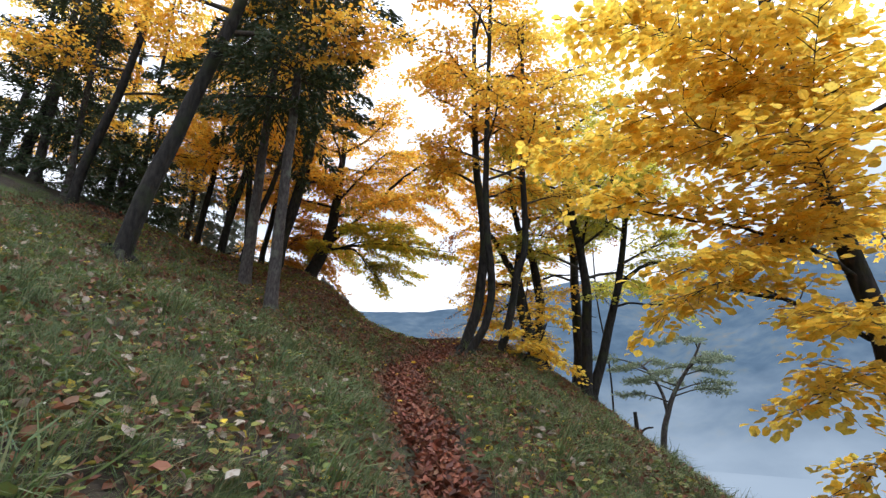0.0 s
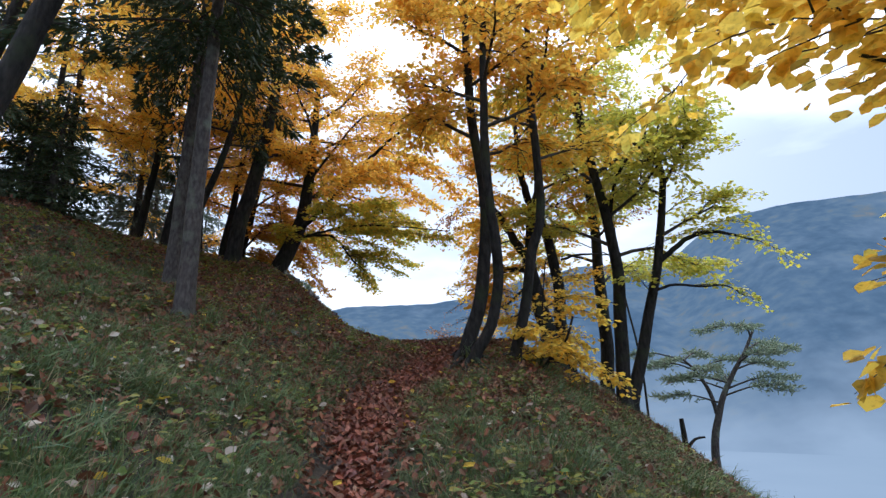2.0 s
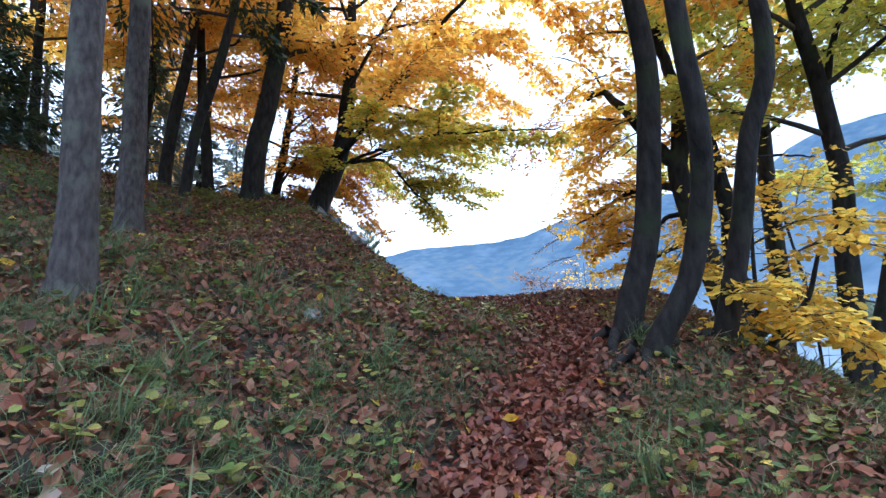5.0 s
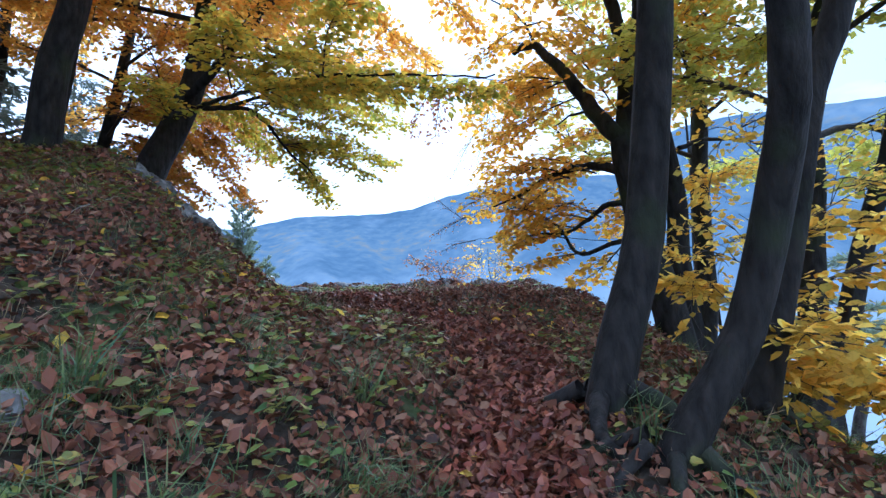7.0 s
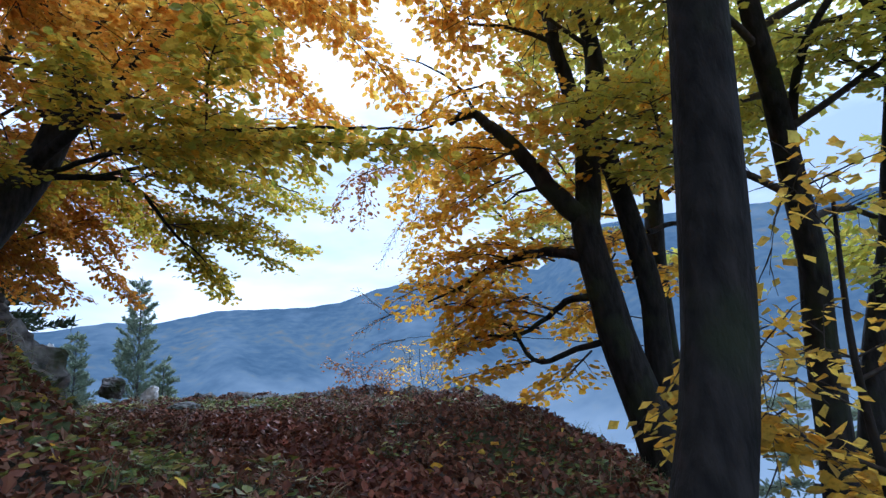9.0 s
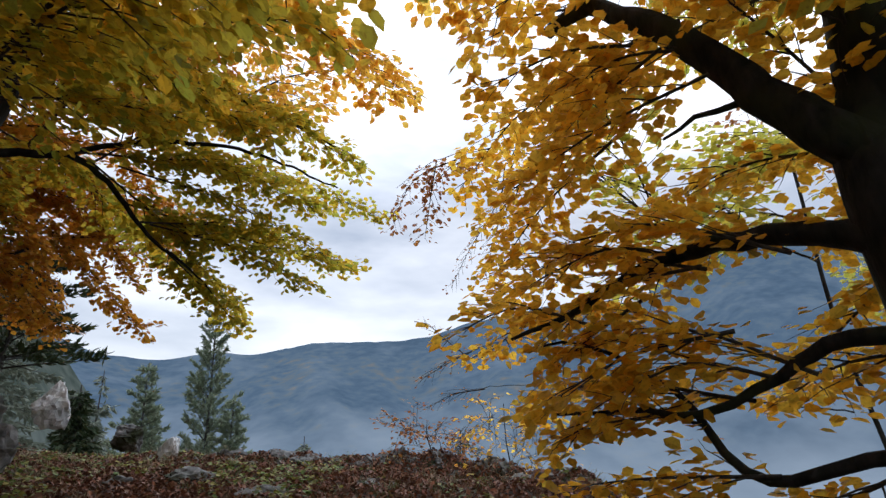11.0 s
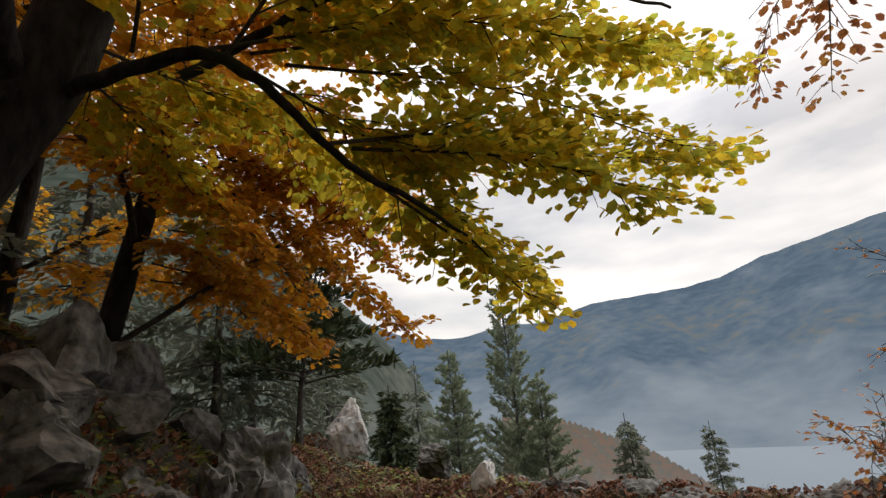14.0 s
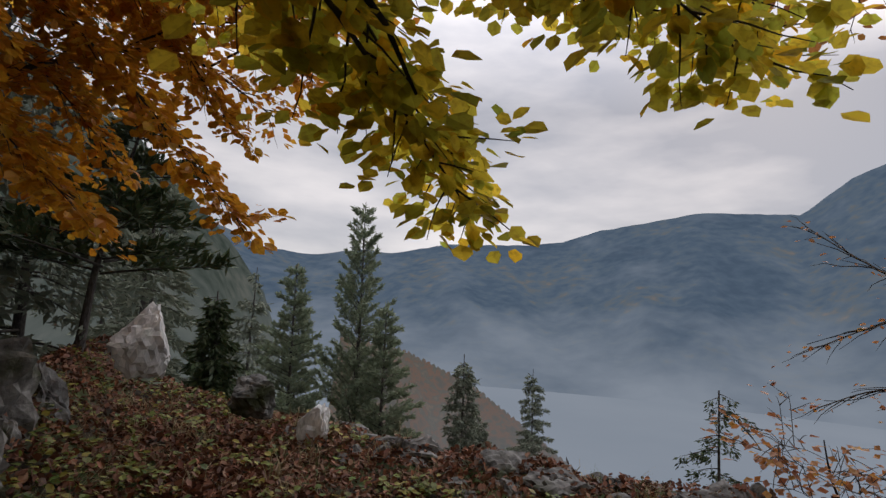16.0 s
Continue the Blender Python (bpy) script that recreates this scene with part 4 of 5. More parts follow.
# H: orange beech behind the rocks
beech("beech_tree", upright(-7.4, 20.6, (0.2, 0.1, 1.5), (0.5, 0.3, 3.2), (0.8, 0.6, 6.0), (0.9, 0.8, 9.0)), 0.16, 0.05, "rusty orange beech behind the limestone rocks", auto=13, h0=0.2, length=3.6, leaf=RUST, seed=31,
      sprays=[([[(-6.9, 20.9, 7.5), (-5.6, 21.6, 7.0), (-4.4, 22.4, 5.6)], [(-6.8, 21.0, 8.3), (-5.4, 21.6, 8.0), (-4.0, 22.3, 6.8)], [(-7.0, 20.8, 6.8), (-6.0, 21.0, 6.5), (-5.1, 21.5, 5.6)], [(-6.8, 20.6, 7.2), (-5.8, 20.4, 7.2), (-4.9, 20.6, 6.4)], [(-6.6, 21.2, 8.0), (-5.6, 22.2, 7.6), (-5.0, 23.0, 6.6)], [(-6.9, 21.0, 6.6), (-6.3, 21.8, 6.3), (-5.8, 22.5, 5.6)], [(-6.6, 21.2, 9.0), (-5.2, 21.0, 9.0), (-4.0, 21.2, 8.2)],
                [(-6.8, 21.1, 7.0), (-6.5, 22.1, 7.0), (-6.2, 23.0, 6.3)], [(-6.7, 21.1, 7.8), (-6.2, 22.2, 7.9), (-5.7, 23.2, 7.2)], [(-6.6, 21.2, 8.6), (-6.3, 22.3, 8.8), (-6.0, 23.3, 8.3)], [(-6.9, 21.0, 6.4), (-6.9, 22.0, 6.4), (-6.8, 22.9, 5.9)], [(-6.6, 21.2, 8.2), (-5.4, 22.0, 8.6), (-4.6, 22.8, 7.9)]],
               RUST, dict(per_m=16, twig_len=0.6, per_twig=58, start=0.06), 0.085, "orange beech leaves on hanging sprays")])
# R: sparse russet tree below the rim
rb = on_ground(6.4, 21.4)
beech("russet_beech_tree", [rb, (6.35, 21.4, 2.5), (6.0, 21.5, 5.5), (5.9, 21.5, 8.0), (5.8, 21.6, 11.0)], 0.045, 0.02, "sparse russet beech with bare twigs at the rim", auto=3, h0=0.75, length=1.6, leaf=RUSSET, seed=50, per_m=3, per_twig=16,
      limbs=[([(5.92, 21.5, 6.5), (2.6, 21.6, 8.0), (1.2, 21.8, 8.5), (0.2, 22.4, 8.6), (-0.5, 22.7, 8.2)], 0.02, 0.004), ([(5.95, 21.5, 4.9), (2.8, 22.0, 5.4), (1.4, 22.7, 5.5), (0.6, 23.2, 5.3), (-0.05, 23.6, 5.0)], 0.014, 0.003), ([(5.95, 21.5, 4.3), (2.8, 22.2, 4.7), (1.6, 23.0, 4.8), (0.8, 23.4, 4.75), (0.15, 23.8, 4.55)], 0.012, 0.003)],
      sprays=[([[(0.6, 22.1, 8.5), (-0.2, 22.6, 8.3), (-0.6, 22.9, 7.5)], [(0.2, 22.4, 8.6), (0.1, 22.6, 8.0), (0.0, 22.9, 7.3)], [(1.0, 21.9, 8.4), (0.5, 22.6, 8.6), (0.0, 23.4, 8.4)]], RUSSET, dict(per_m=10, twig_len=0.4, per_twig=30, start=0.1), 0.085, "russet leaves on hanging twigs"),
              ([[(0.9, 22.9, 5.4), (0.4, 23.4, 5.2), (-0.05, 23.6, 4.95)], [(1.0, 23.1, 4.75), (0.5, 23.6, 4.7), (0.1, 23.8, 4.5)], [(0.7, 23.1, 5.3), (0.3, 23.5, 5.7), (0.0, 23.7, 6.0)], [(1.5, 21.8, 8.4), (1.15, 22.2, 7.6), (0.75, 22.6, 7.0), (0.45, 22.8, 6.4)], [(1.3, 21.8, 8.2), (1.2, 22.2, 7.3), (1.0, 22.5, 6.6)]], RUSSET, dict(per_m=14, twig_len=0.45, per_twig=5, start=0.1), 0.045, "bare twigs with a few small leaves")])
# saplings on the rim
for x, y, h, mat, lab in [(1.3, 22.3, 1.1, ORANGE, "small orange beech sapling on the rocky rim"), (0.15, 23.5, 0.55, RUSSET, "thin russet sapling on the rocky rim")]:
    b = on_ground(x, y)
    beech("rim_sapling", [b, (x - 0.1, y, b[2] + h * 0.5), (x - 0.1, y + 0.1, b[2] + h)], 0.014, 0.005, lab, auto=7, h0=0.2, length=0.95, leaf=mat, seed=60 + int(h * 10), size=0.075, twig_len=0.3, per_m=7, per_twig=26, flare=0, group="saplings on the rim")

# spruces on the slope
for k, (x, y, r, dx) in enumerate([(-3.5, 10.45, 0.13, 0.15), (-4.95, 12.75, 0.15, 0.15)]):
    b = on_ground(x, y)
    conifer("spruce_tree", b, (b[0] + dx, b[1], b[2] + 13), r, "tall spruce with a bare grey-brown trunk", first=0.36 if k < 2 else 0.5, spread=2.7, droop=0.45, rings=13, per_ring=6, needles=170, size=0.15, seed=k, group="spruces on the slope")
for k, (x, y, h) in enumerate([(-9.6, 12.6, 7.5), (-8.3, 13.8, 3.0), (-9.6, 14.6, 2.8)]):
    b = on_ground(x, y)
    conifer("spruce_tree", b, (b[0], b[1], b[2] + h), 0.10, "dense dark spruce at the wood's edge", first=0.04, spread=1.15, droop=0.3, rings=16, per_ring=6, needles=80, size=0.13, seed=10 + k, group="spruces at the wood's edge")
b = on_ground(-10.9, 13.1)
conifer("spruce_tree", b, (b[0], b[1], b[2] + 11), 0.13, "tall dense dark spruce at the edge of the wood", first=0.04, spread=2.5, droop=0.35, rings=20, per_ring=7, needles=110, size=0.15, seed=15, group="spruces at the edge of the wood")
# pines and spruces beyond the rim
# needle colours carry the mist here, except on the small dark spruce
for k, (x, y, top, sp, mat, lab, ri) in enumerate([(-9.6, 40.0, 9.9, 2.3, MISTED_PINE_NEEDLE, "tall young pine below the look-out", 1.1), (-11.2, 37.5, 6.9, 2.4, MISTED_PINE_NEEDLE, "young pine below the look-out", 0.5), (-8.0, 39.0, 5.6, 2.2, MISTED_PINE_NEEDLE, "young pine below the look-out", 0.5),
                                             (-5.0, 40.0, 3.9, 1.9, MISTED_NEEDLE, "small grey-green spruce below the look-out", 0.1), (-2.7, 54.0, 2.6, 3.0, MISTED_NEEDLE, "spruce with mist painted into its pale needles", 0.1), (-9.2, 29.8, 5.4, 0.9, NEEDLE, "small dark spruce behind the pale rock", 0.1),
                                             (-12.6, 41.0, 6.2, 2.4, MISTED_PINE_NEEDLE, "young pine below the look-out", 0.4), (-4.4, 41.0, 1.6, 2.2, MISTED_NEEDLE, "small grey-green spruce below the look-out", 0.1)]):
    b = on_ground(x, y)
    conifer("young_pine" if mat is MISTED_PINE_NEEDLE else "young_spruce", b, (x - 0.35, y, top), 0.14, lab, first=0.12, spread=sp, droop=0.04 if mat is MISTED_PINE_NEEDLE else 0.3, rings=28, per_ring=6, needles=130, size=0.19, leaf=mat, seed=30 + k, rise=ri * 0.8, group="conifers below the look-out")
b = on_ground(-8.9, 25.6)
conifer("dark_pine", b, (-8.5, 25.8, 8.0), 0.07, "thin dark pine beside the rocks", first=0.3, spread=1.7, droop=0.1, rings=12, per_ring=4, needles=95, size=0.2, leaf=NEEDLE, seed=45, rise=0.2)
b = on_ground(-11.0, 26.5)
conifer("dark_pine", b, (-11, 26.5, 12.0), 0.12, "spruce in the wood, mist painted into its grey-green needles", first=0.1, spread=2.6, droop=0.25, rings=18, per_ring=5, needles=50, size=0.2, leaf=MISTED_NEEDLE, seed=46)
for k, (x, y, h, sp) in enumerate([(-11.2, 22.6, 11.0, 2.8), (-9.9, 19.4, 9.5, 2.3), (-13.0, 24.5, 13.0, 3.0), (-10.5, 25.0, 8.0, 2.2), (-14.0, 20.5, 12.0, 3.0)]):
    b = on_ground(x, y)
    conifer("dark_spruce", b, (x, y, b[2] + h), 0.15, "spruce above the crags, mist painted into its grey-green needles", first=0.05, spread=sp * 0.85, droop=0.3, rings=17, per_ring=6, needles=48, size=0.22, leaf=MISTED_NEEDLE, seed=100 + k, group="spruces above the crags")
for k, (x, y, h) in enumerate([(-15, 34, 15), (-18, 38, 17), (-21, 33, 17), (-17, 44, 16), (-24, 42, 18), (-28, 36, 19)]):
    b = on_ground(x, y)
    conifer("mist_toned_spruce", b, (x, y, b[2] + h), 0.2, "hillside spruce with mist painted into its needles", first=0.1, spread=3.2, droop=0.3, rings=20, per_ring=6, needles=40, size=0.34, leaf=MISTED_NEEDLE, seed=80 + k, group="spruces on the misty hillside")
b = on_ground(0.95, 29.6)
conifer("stunted_spruce", b, (1.04, 29.85, 4.1), 0.07, "stunted spruce with drooping sparse boughs", first=0.72, spread=0.75, droop=0.5, rings=6, per_ring=5, needles=120, size=0.10, leaf=NEEDLE, seed=47)
# pine and snag on the lake side
b = on_ground(7.2, 18.8)
pb = empty("leaning_pine", b, "leaning pine with flat sparse green boughs over the lake", "tree")
pine_line = curve_points([(b[0], b[1], b[2] - 0.2), (7.2, 18.8, 0.4), (7.45, 18.8, 1.5), (7.9, 18.8, 2.4), (8.4, 18.8, 3.1), (8.7, 18.8, 3.7)], 0.2)
fork_line = curve_points([(7.4, 18.8, 1.3), (7.3, 18.9, 2.0), (7.0, 19.0, 2.6), (6.6, 19.0, 3.0)], 0.15)
tb = Tubes()
tb.add(world_to(pb, pine_line), 0.16, 0.035, 8, 0.1)
tb.make("trunk", SPRUCE_BARK, pb)
tb = Tubes()
tb.add(world_to(pb, fork_line), 0.07, 0.025, 7, 0.1)
tb.make("limb", SPRUCE_BARK, pb)
np.random.seed(5)
bl = []
for k in range(18):
    line = pine_line if k % 3 else fork_line
    o = line[int(len(line) * (0.62 + 0.37 * np.random.rand()))]
    a = k * 2.4
    e = o + np.array([math.cos(a) * 1.7, math.sin(a) * 1.4, 0.05 + 0.25 * np.random.rand()])
    bl.append(curve_points([o, (o + e) / 2 + np.array([0, 0, 0.14]), e], 0.2))
tb = Tubes()
for q in bl:
    tb.add(world_to(pb, q), 0.03, 0.006, 5)
tb.make("branchwork", TWIG, pb)["kind"] = "stuff"
tubes, pos, axis = twig_sprays(bl, 10, 0.4, 90, start=0.4)
n = len(pos)
leaves_mesh("foliage", world_to(pb, pos), axis + rnd(n, 3) * 0.5 + np.array([0, 0, 0.5]), rnd(n, 3), 0.13 * np.random.uniform(0.7, 1.3, n), MISTED_PINE_NEEDLE, pb, shape=NEEDLE_SHAPE * (1.2, 1, 1))
b = on_ground(5.9, 17.5)
sn = empty("dead_snag", b, "broken dead tree stub on the slope's edge", "dead tree")
tb = Tubes()
tb.add(world_to(sn, curve_points([(b[0], b[1], b[2] - 0.15), (b[0] + 0.02, b[1], b[2] + 0.6), (b[0] - 0.04, b[1], b[2] + 1.25)], 0.12)), 0.10, 0.05, 8, 0.2)
tb.make("trunk", SHADED_BEECH_BARK, sn)
tb = Tubes()
tb.add(world_to(sn, curve_points([(b[0], b[1], b[2] + 0.5), (b[0] + 0.25, b[1], b[2] + 0.75), (b[0] + 0.5, b[1], b[2] + 0.8)], 0.1)), 0.05, 0.025, 6, 0.2)
tb.make("stub", SHADED_BEECH_BARK, sn)


db0 = on_ground(1.7, 13.0)
db = empty("dead_branch", db0, "dark broken branch leaning out of the verge", "dead branch")
tb = Tubes()
tb.add(world_to(db, curve_points([(1.7, 13.0, db0[2] - 0.08), (1.95, 13.0, db0[2] + 0.25), (2.2, 13.0, db0[2] + 0.5), (2.36, 13.0, db0[2] + 0.95)], 0.1)), 0.04, 0.018, 7, 0.15)
tb.make("branch", SHADED_BEECH_BARK, db)
# ---- rocks ----
def rock(name, centre, size, label, material=ROCK, seed=0, turn=0.0, jag=0.22, level=4, group="limestone rocks", tip=None):
    """A broken limestone block: a lump cut by flat breaks and roughened."""
    rng = np.random.RandomState(seed + 3)
    bm = bmesh.new()
    bmesh.ops.create_icosphere(bm, subdivisions=level, radius=1.0)
    cuts = [(Vector(rng.normal(0, 1, 3)).normalized(), 0.45 + 0.35 * rng.rand()) for _ in range(14)]
    off = Vector(rng.rand(3) * 40)
    for v in bm.verts:
        p = v.co.copy()
        for nrm, dd in cuts:
            e = p.dot(nrm) - dd
            if e > 0:
                p -= nrm * e * 0.92
        p *= 1 + jag * noise.fractal(p * 1.7 + off, 1.0, 2.1, 4) + 0.13 * noise.fractal(p * 6 + off, 0.7, 2.0, 4) - 0.55 * max(0.0, 0.16 - abs(noise.noise(p * 2.6 + off))) - 0.35 * max(0.0, 0.14 - abs(noise.noise(p * 5.5 + off)))
        if tip and p.z > 0:
            p.x = p.x * (1 - 0.2 * p.z) + tip * p.z
            p.y *= 1 - 0.2 * p.z
            p.z = min(p.z, 0.78 + 0.5 * p.x)
        v.co = (p.x * size[0], p.y * size[1], p.z * size[2])
    me = bpy.data.meshes.new(name)
    bm.to_mesh(me)
    bm.free()
    me.materials.append(material)
    ob = new(name, me)
    ob.matrix_world = pose(*centre, 0, 0, turn)
    return tagged(ob, label, "rock", group)


def crag_block(centre, size, seed, turn):
    """A jointed limestone block: flat breaks that meet in sharp edges, with small chips along them."""
    rng = np.random.RandomState(seed)
    bm = bmesh.new()
    bmesh.ops.create_icosphere(bm, subdivisions=4, radius=1.25)
    cuts = [(Vector(rng.normal(0, 1, 3)).normalized(), 0.50 + 0.35 * rng.rand()) for _ in range(22)]
    off = Vector(rng.rand(3) * 30)
    for v in bm.verts:
        p = v.co.copy()
        for _ in range(2):
            for nrm, dd in cuts:
                e = p.dot(nrm) - dd - 0.05 * noise.noise(p * 2.2 + off)
                if e > 0:
                    p -= nrm * e
        p *= 1 + 0.035 * noise.fractal(p * 5.0 + off, 0.8, 2.0, 4) - 0.18 * max(0.0, 0.10 - abs(noise.noise(p * 2.3 + off)))
        v.co = (p.x * size[0], p.y * size[1], p.z * size[2])
    me = bpy.data.meshes.new("crag")
    bm.to_mesh(me)
    bm.free()
    me.materials.append(CRAG)
    ob = new("crag", me)
    ob.matrix_world = pose(*centre, 0, 0, turn)
    return tagged(ob, "grey limestone crag with mossy cracks below the leaning beech", "rock", "crags below the leaning beech")


rock("pale_rock", (-6.55, 24.05, 4.62), (0.40, 0.26, 0.5), "upright pale limestone block on the rim", WHITE_ROCK, 1, 30, 0.15, 4, "pale rocks", tip=0.18)
rock("pale_rock", (-4.5, 24.3, 3.75), (0.20, 0.2, 0.36), "pale limestone outcrop at the rim", WHITE_ROCK, 2, 10, 0.2, 4, "pale rocks", tip=0.2)
rock("grey_rock", (-5.35, 24.45, 4.05), (0.35, 0.3, 0.28), "grey limestone block in grass", ROCK, 3, 40)
rng = np.random.RandomState(8)
for k in range(26):
    x = -4.4 + 6.2 * k / 25 + rng.normal(0, 0.08)
    y = float(rim_line(x)) - 0.35 + rng.normal(0, 0.18)
    sx = 0.28 + 0.3 * rng.rand()
    rock("rim_rock", on_ground(x, y, -0.10), (sx, 0.25 + 0.2 * rng.rand(), 0.16 + 0.12 * rng.rand()), "rough dark grey limestone on the rim", ROCK, 20 + k, rng.rand() * 360, 0.35, 4, "rocks along the rim")
for k, (x, y, sx, sz) in enumerate([(-1.9, 20.6, 0.55, 0.16), (-0.7, 21.2, 0.5, 0.14), (0.3, 19.2, 0.6, 0.15), (0.9, 18.6, 0.5, 0.14), (-3.3, 22.3, 0.6, 0.2), (-0.2, 18.0, 0.4, 0.1), (-4.0, 21.6, 0.5, 0.18)]):
    rock("flat_rock", on_ground(x, y, -0.03), (sx, sx * 0.7, sz), "flat grey rock half sunk in leaf litter", ROCK, 60 + k, rng.rand() * 360, 0.25, 4, "flat rocks of the look-out")
for k in range(20):
    y = 15.6 + 8.0 * (k + 0.6 * rng.rand()) / 20
    lo = 1.5 + 1.5 * rng.rand()
    x = float(path_x(y)) - lo - 0.3
    sx = 0.2 + 0.3 * rng.rand()
    rock("bank_rock", on_ground(x, y, -0.12), (sx, sx * (0.7 + 0.4 * rng.rand()), sx * (0.7 + 0.5 * rng.rand())), "grey limestone boulder in the mossy bank", ROCK, 90 + k, rng.rand() * 360, 0.3, 4, "boulders in the bank")
for k, (x, y, sx, sz) in enumerate([(-7.6, 22.3, 0.9, 0.9), (-8.6, 22.9, 1.0, 1.0), (-6.6, 22.0, 0.7, 0.75), (-9.6, 23.5, 1.1, 1.0), (-6.0, 21.4, 0.5, 0.6), (-7.0, 23.3, 0.5, 0.5)]):
    rock("crag", on_ground(x, y, -0.1), (sx, sx * 0.8, sz), "pale grey limestone crag under the trees", ROCK, 120 + k, rng.rand() * 360, 0.32, 4, "crags under the trees")
for k, (x, y, z, sx) in enumerate([(-4.80, 18.98, 4.86, 0.36), (-4.24, 18.9, 4.64, 0.3), (-5.85, 20.0, 5.25, 0.5), (-5.61, 19.5, 5.37, 0.5), (-6.92, 21.6, 5.5, 0.5), (-6.3, 21.2, 5.04, 0.45), (-6.05, 20.4, 5.03, 0.42), (-6.95, 22.5, 5.07, 0.4), (-5.19, 19.0, 5.1499999999999995, 0.4), (-5.62, 19.8, 4.88, 0.42), (-7.32, 21.5, 5.78, 0.5), (-5.12, 19.2, 5.01, 0.4)]):
    z = min(z, float(height(x, y)) + 0.55 * sx)
    crag_block((x, y, z), (sx, sx * 0.8, sx * (0.62 + 0.3 * rng.rand())), 160 + k, rng.rand() * 360)
for k in range(70):
    x = -5.0 + 7.0 * rng.rand()
    y = float(rim_line(x)) - 0.15 - 1.1 * rng.rand() ** 1.5
    sx = 0.07 + 0.13 * rng.rand()
    rock("rim_stone", on_ground(x, y, -0.01), (sx, sx * 0.8, sx * (0.5 + 0.4 * rng.rand())), "small rough grey stone on the rocky rim", ROCK, 200 + k, rng.rand() * 360, 0.3, 3, "stones along the rim")
for k, (x, y, s0) in enumerate([(-2.3, 11.5, 0.16), (-0.55, 9.2, 0.08), (-0.5, 10.6, 0.07), (-3.0, 15.0, 0.3)]):
    rock("field_stone", on_ground(x, y, 0.0), (s0, s0 * 0.8, s0 * 0.6), "small grey stone among fallen leaves", ROCK, 140 + k, rng.rand() * 360, 0.25, 3, "small stones")


# ---- ground cover ----
def slope_normal(x, y):
    e = 0.1
    nx = -(height(x + e, y) - height(x - e, y)) / (2 * e)
    ny = -(height(x, y + e) - height(x, y - e)) / (2 * e)
    v = np.stack([nx, ny, np.ones_like(nx)], 1)
    return v / np.linalg.norm(v, axis=1)[:, None]


def patchy(x, y, f=0.9, ph=0.0):
    return 0.5 + 0.25 * (np.sin(f * x * 2.1 + ph) * np.sin(f * y * 1.7 + 2 * ph) + np.sin(f * (x + y) * 3.3 + ph * 3) * np.sin(f * (x - y) * 2.3 + 1))


def scatter(n, box, keep, seed):
    rng = np.random.RandomState(seed)
    x, y = rng.uniform(box[0], box[1], n), rng.uniform(box[2], box[3], n)
    k = rng.rand(n) < keep(x, y)
    return x[k], y[k]


def lay_leaves(name, x, y, size, material, label, tilt=0.9, lift=0.026, curl=1.7):
    n = len(x)
    nr = slope_normal(x, y)
    pos = np.stack([x, y, height(x, y) + lift * np.random.rand(n) * 2.2 + 0.004], 1)
    a = np.random.rand(n) * 2 * np.pi
    axis = np.stack([np.cos(a), np.sin(a), np.zeros(n)], 1)
    axis -= nr * (axis * nr).sum(1)[:, None]
    axis += nr * np.random.uniform(-0.35, tilt, (n, 1))
    ob = leaves_mesh(name, pos, axis, nr + rnd(n, 3) * 0.5, size * np.random.uniform(0.6, 1.4, n), material, curl=curl, shape=LITTER_SHAPE)
    return tagged(ob, label, "leaf litter", kind="stuff")


def trail_d(x, y):
    return np.abs(x - path_x(y))


def litter_keep(x, y):
    on = np.exp(-(trail_d(x, y) / (0.30 + 0.06 * np.sin(2.3 * y))) ** 4)
    wood = smooth01((y - 6.6) / 4.0) * (0.35 + 0.6 * patchy(x, y, 0.8, 0.4))
    return np.clip(0.3 * on + 0.16 + wood * 0.85, 0, 1) * np.where(x < -5.5, 0.4, 1.0) * (y < rim_line(x) - 0.1)


np.random.seed(21)
x, y = scatter(320000, (-9.0, 4.4, 1.0, 25.5), litter_keep, 1)
lay_leaves("leaf_litter", x, y, 0.062, LITTER, "reddish-brown fallen beech leaves covering trail and slope")
x, y = scatter(120000, (-3.2, 1.0, 0.8, 19.0), lambda x, y: np.exp(-(trail_d(x, y) / (0.20 + 0.04 * np.sin(2.3 * y) + 0.17 * smooth01((y - 8) / 4))) ** 4), 7)
lay_leaves("leaf_litter", x, y, 0.064, TRAIL_LITTER, "damp dark red beech leaves filling the trodden trail")
x, y = scatter(11000, (-7.5, 4.2, 0.8, 12), lambda x, y: smooth01((trail_d(x, y) - 0.2) / 0.3) * (0.15 + 0.9 * patchy(x, y, 1.3, 2.6)), 5)
lay_leaves("leaf_litter", x, y, 0.072, LITTER, "curled brown fallen leaves caught on the grass", 1.0, 0.055, 1.6)
x, y = scatter(4200, (-8, 4, 0.8, 9), lambda x, y: (0.35 + 0.5 * patchy(x, y, 0.7, 1.2)) * smooth01((trail_d(x, y) - 0.3) / 0.4) * (1 + 0.7 * (x < -1.5)), 2)
lay_leaves("pale_leaf_litter", x, y, 0.07, PALE_LITTER, "pale grey fallen leaves on the grassy slope", 0.6, 0.05)
x, y = scatter(13000, (-11, -4.2, 22.0, 27.5), lambda x, y: 0.5 + 0.5 * patchy(x, y, 1.1, 0.8), 6)
lay_leaves("leaf_litter", x, y, 0.08, LITTER, "dark fallen leaves under the trees by the crags")
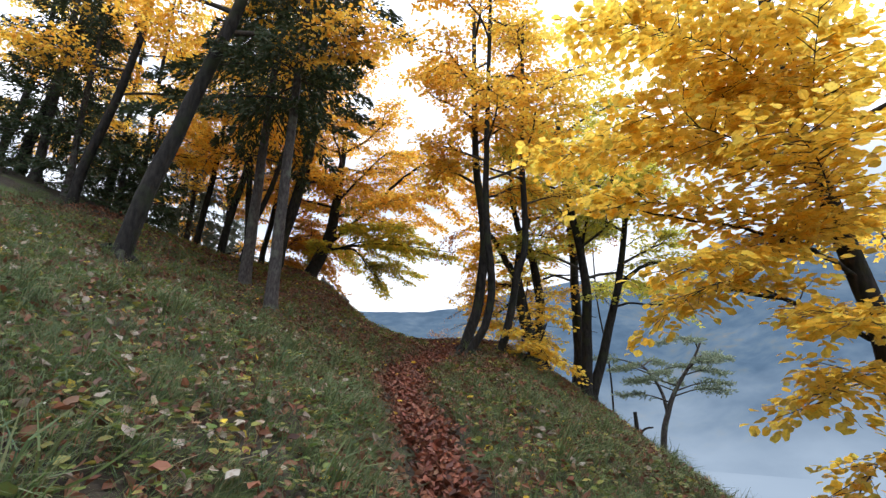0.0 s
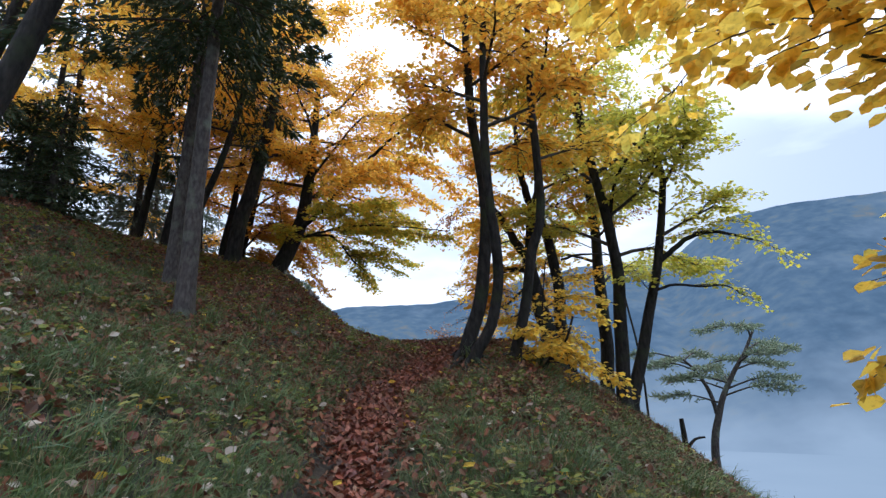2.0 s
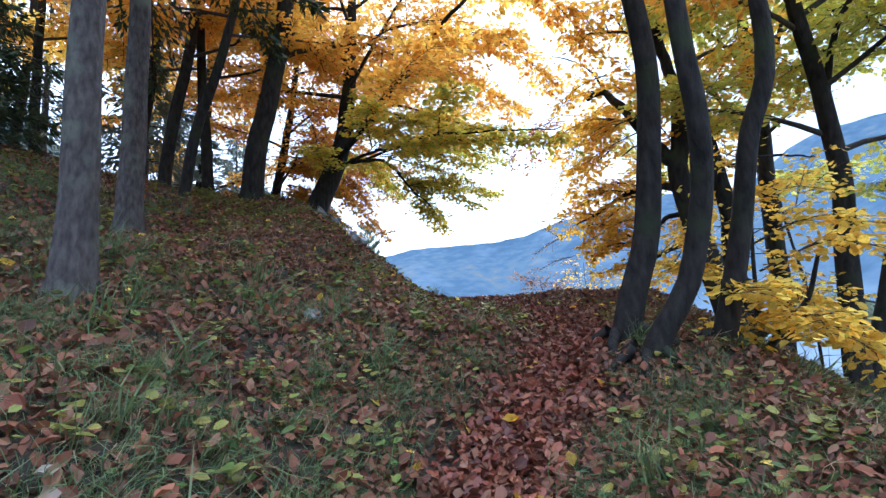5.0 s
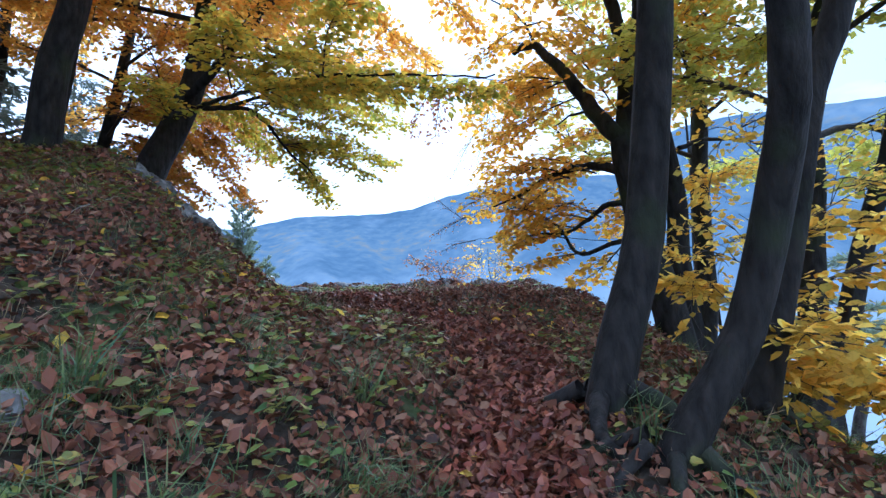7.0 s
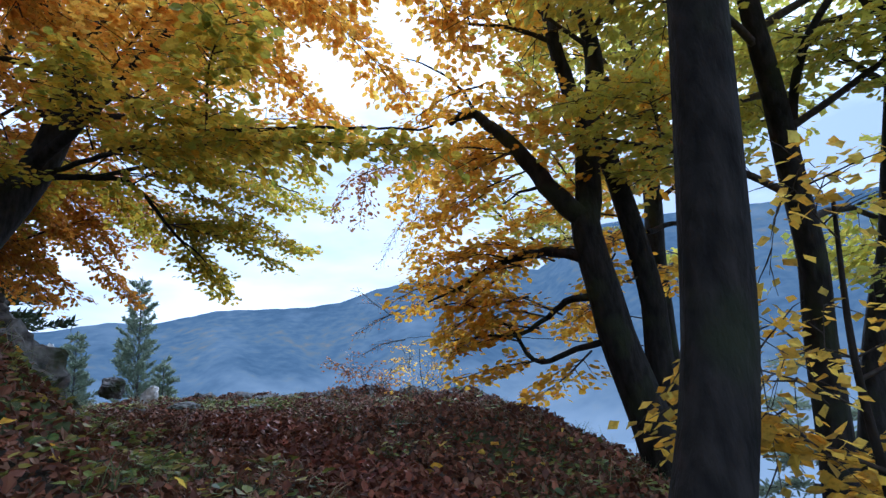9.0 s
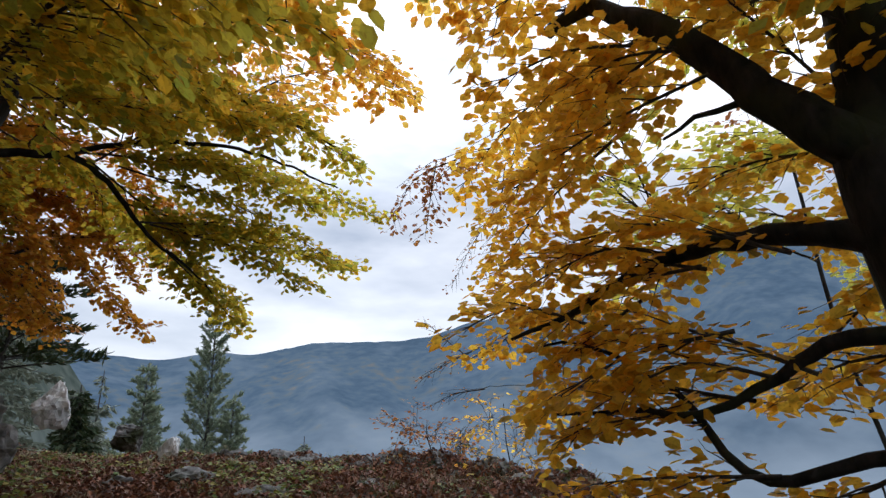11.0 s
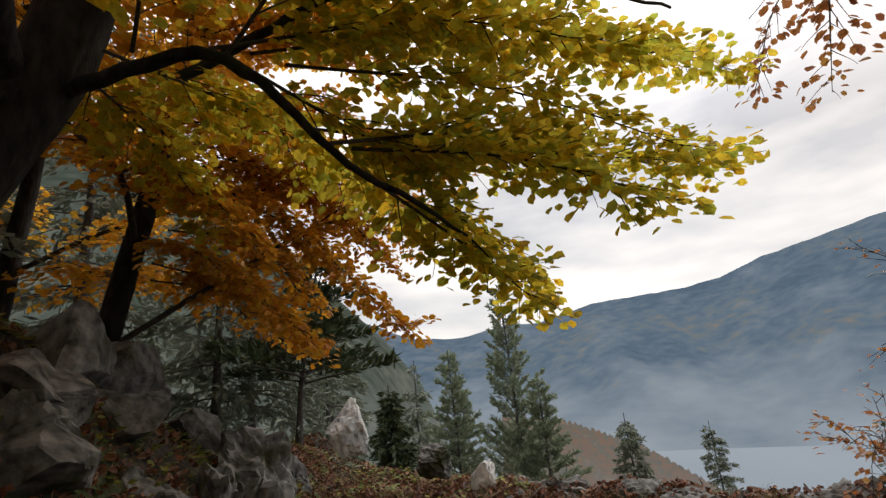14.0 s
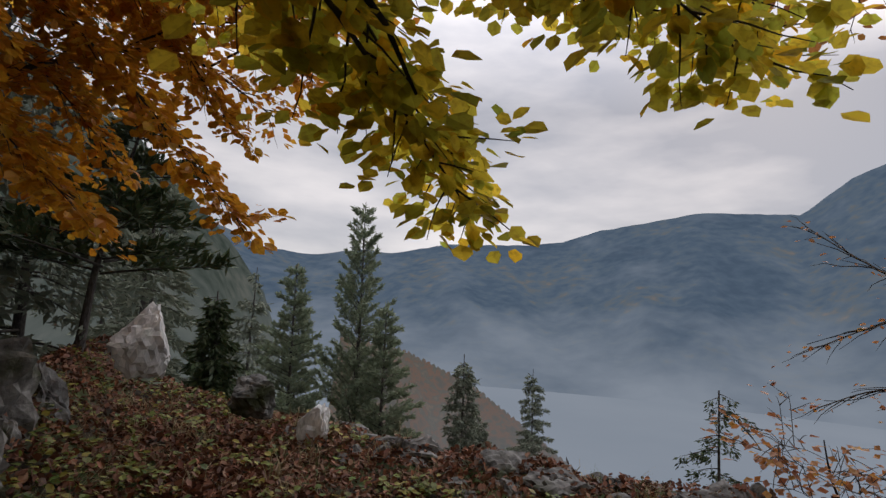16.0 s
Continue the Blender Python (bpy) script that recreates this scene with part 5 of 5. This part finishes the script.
x, y = scatter(2000, (-6, 4, 0.8, 16), lambda x, y: 0.25 + 0.3 * patchy(x, y, 0.9, 2.2), 3)
lay_leaves("yellow_leaf_litter", x, y, 0.08, YELLOW, "yellow fallen leaves scattered on the ground", 0.5, 0.03)


def grass_patch(name, n, box, keep, length, material, label, seed, blades=22):
    x, y = scatter(n, box, keep, seed)
    np.random.seed(seed)
    m = len(x)
    tx, ty = np.repeat(x, blades), np.repeat(y, blades)
    k = m * blades
    tuft = np.repeat(np.random.uniform(0.6, 1.3, m), blades)
    lean = np.repeat(rnd(m, 3) * 0.25, blades, 0)
    px, py = tx + np.random.normal(0, 0.05, k), ty + np.random.normal(0, 0.05, k)
    nr = slope_normal(px, py)
    axis = nr * 0.55 + np.array([0, 0, 0.35]) + lean + rnd(k, 3) * 0.42
    axis[:, :2] += nr[:, :2] * 0.9
    pos = np.stack([px, py, height(px, py) - 0.01], 1)
    ob = leaves_mesh(name, pos, axis, nr + rnd(k, 3) * 0.3, length * tuft * np.random.uniform(0.55, 1.25, k), material, shape=BLADE_SHAPE, sides=STRIP)
    return tagged(ob, label, "grass", kind="stuff")


def grass_keep(x, y):
    off = smooth01((trail_d(x, y) - 0.30) / 0.3)
    return off * np.clip((1.05 - 0.60 * smooth01((y - 7) / 5)) * (0.02 + 1.25 * patchy(x, y, 0.8, 3.0)), 0, 1) * (y < rim_line(x) - 0.2)


grass_patch("grass", 18500, (-9.5, 5.2, 0.6, 12), grass_keep, 0.17, GRASS, "green tufts of woodland grass on the slope", 31, 22)
grass_patch("grass", 3600, (-8, 4.6, 9, 25), lambda x, y: grass_keep(x, y) * 2.0 * (1 - 0.7 * smooth01((y - 15) / 2)), 0.17, GRASS, "green tufts of grass among fallen leaves", 32)
grass_patch("grass", 1100, (-7, 4.4, 1.2, 13), lambda x, y: smooth01((trail_d(x, y) - 0.4) / 0.3) * (patchy(x, y, 1.7, 1.1) > 0.56), 0.30, GRASS, "long arching green grass clumps", 34, 34)
grass_patch("dry_grass", 4200, (-8.5, 4.8, 0.8, 25), lambda x, y: grass_keep(x, y) * 1.2 + 0.05, 0.18, DRY_GRASS, "dry straw-coloured grass tufts", 33, 10)


def herbs(name, n, box, keep, seed):
    x, y = scatter(n, box, keep, seed)
    np.random.seed(seed)
    m, q = len(x), 7
    tx, ty = np.repeat(x, q), np.repeat(y, q)
    k = m * q
    px, py = tx + np.random.normal(0, 0.05, k), ty + np.random.normal(0, 0.05, k)
    pos = np.stack([px, py, height(px, py) + np.random.uniform(0.03, 0.12, k)], 1)
    a = np.random.rand(k) * 6.28
    axis = np.stack([np.cos(a), np.sin(a), np.random.uniform(-0.1, 0.5, k)], 1)
    ob = leaves_mesh(name, pos, axis, np.array([0, 0, 1.0]) + rnd(k, 3) * 0.3, np.random.uniform(0.04, 0.085, k), HERB)
    return tagged(ob, "low green and yellowing herb leaves on the slope", "undergrowth", kind="stuff")


herbs("undergrowth", 6500, (-8, 4, 0.8, 23.5), lambda x, y: smooth01((trail_d(x, y) - 0.3) / 0.4) * (0.25 + 0.9 * patchy(x, y, 1.1, 0.9)) * (1 - 0.90 * smooth01((y - 14) / 3)) * (y < rim_line(x) - 0.4), 41)
herbs("undergrowth", 1500, (-6.5, -1.2, 15.0, 23.5), lambda x, y: smooth01((trail_d(x, y) - 0.8) / 0.5) * (0.3 + 0.9 * patchy(x, y, 1.4, 0.2)) * (y < rim_line(x) - 0.4), 42)
herbs("undergrowth", 700, (-10.5, -4.0, 22.0, 27.0), lambda x, y: 0.3 + 0.8 * patchy(x, y, 1.2, 1.7), 43)
grass_patch("dry_grass", 220, (-9.0, -3.6, 22.5, 26.0), lambda x, y: 0.8 * (patchy(x, y, 1.4, 0.6) > 0.5), 0.24, DRY_GRASS, "dry grass tufts around the pale rocks", 35, 14)
# fallen sticks
np.random.seed(77)
for k in range(26):
    x0, y0 = np.random.uniform(-4, 2.5), np.random.uniform(4, 22)
    if abs(x0 - path_x(y0)) < 0.5 or y0 > rim_line(x0) - 0.6:
        continue
    a, ln = np.random.rand() * 6.28, np.random.uniform(0.3, 0.9)
    xs, ys = x0 + math.cos(a) * ln * np.array([0, 0.35, 0.7, 1]), y0 + math.sin(a) * ln * np.array([0, 0.35, 0.7, 1])
    pts = np.stack([xs, ys, height(xs, ys) + 0.025 + np.array([0, 0.02, 0.03, 0.01])], 1) + rnd(4, 3) * 0.012
    st = empty("fallen_stick", tuple(pts[0]), "thin bare fallen stick on the litter", "stick", "fallen sticks")
    tb = Tubes()
    tb.add(world_to(st, curve_points(pts, 0.08)), 0.009, 0.004, 5)
    tb.make("twig", PALE_WOOD if k % 3 == 0 else TWIG, st)
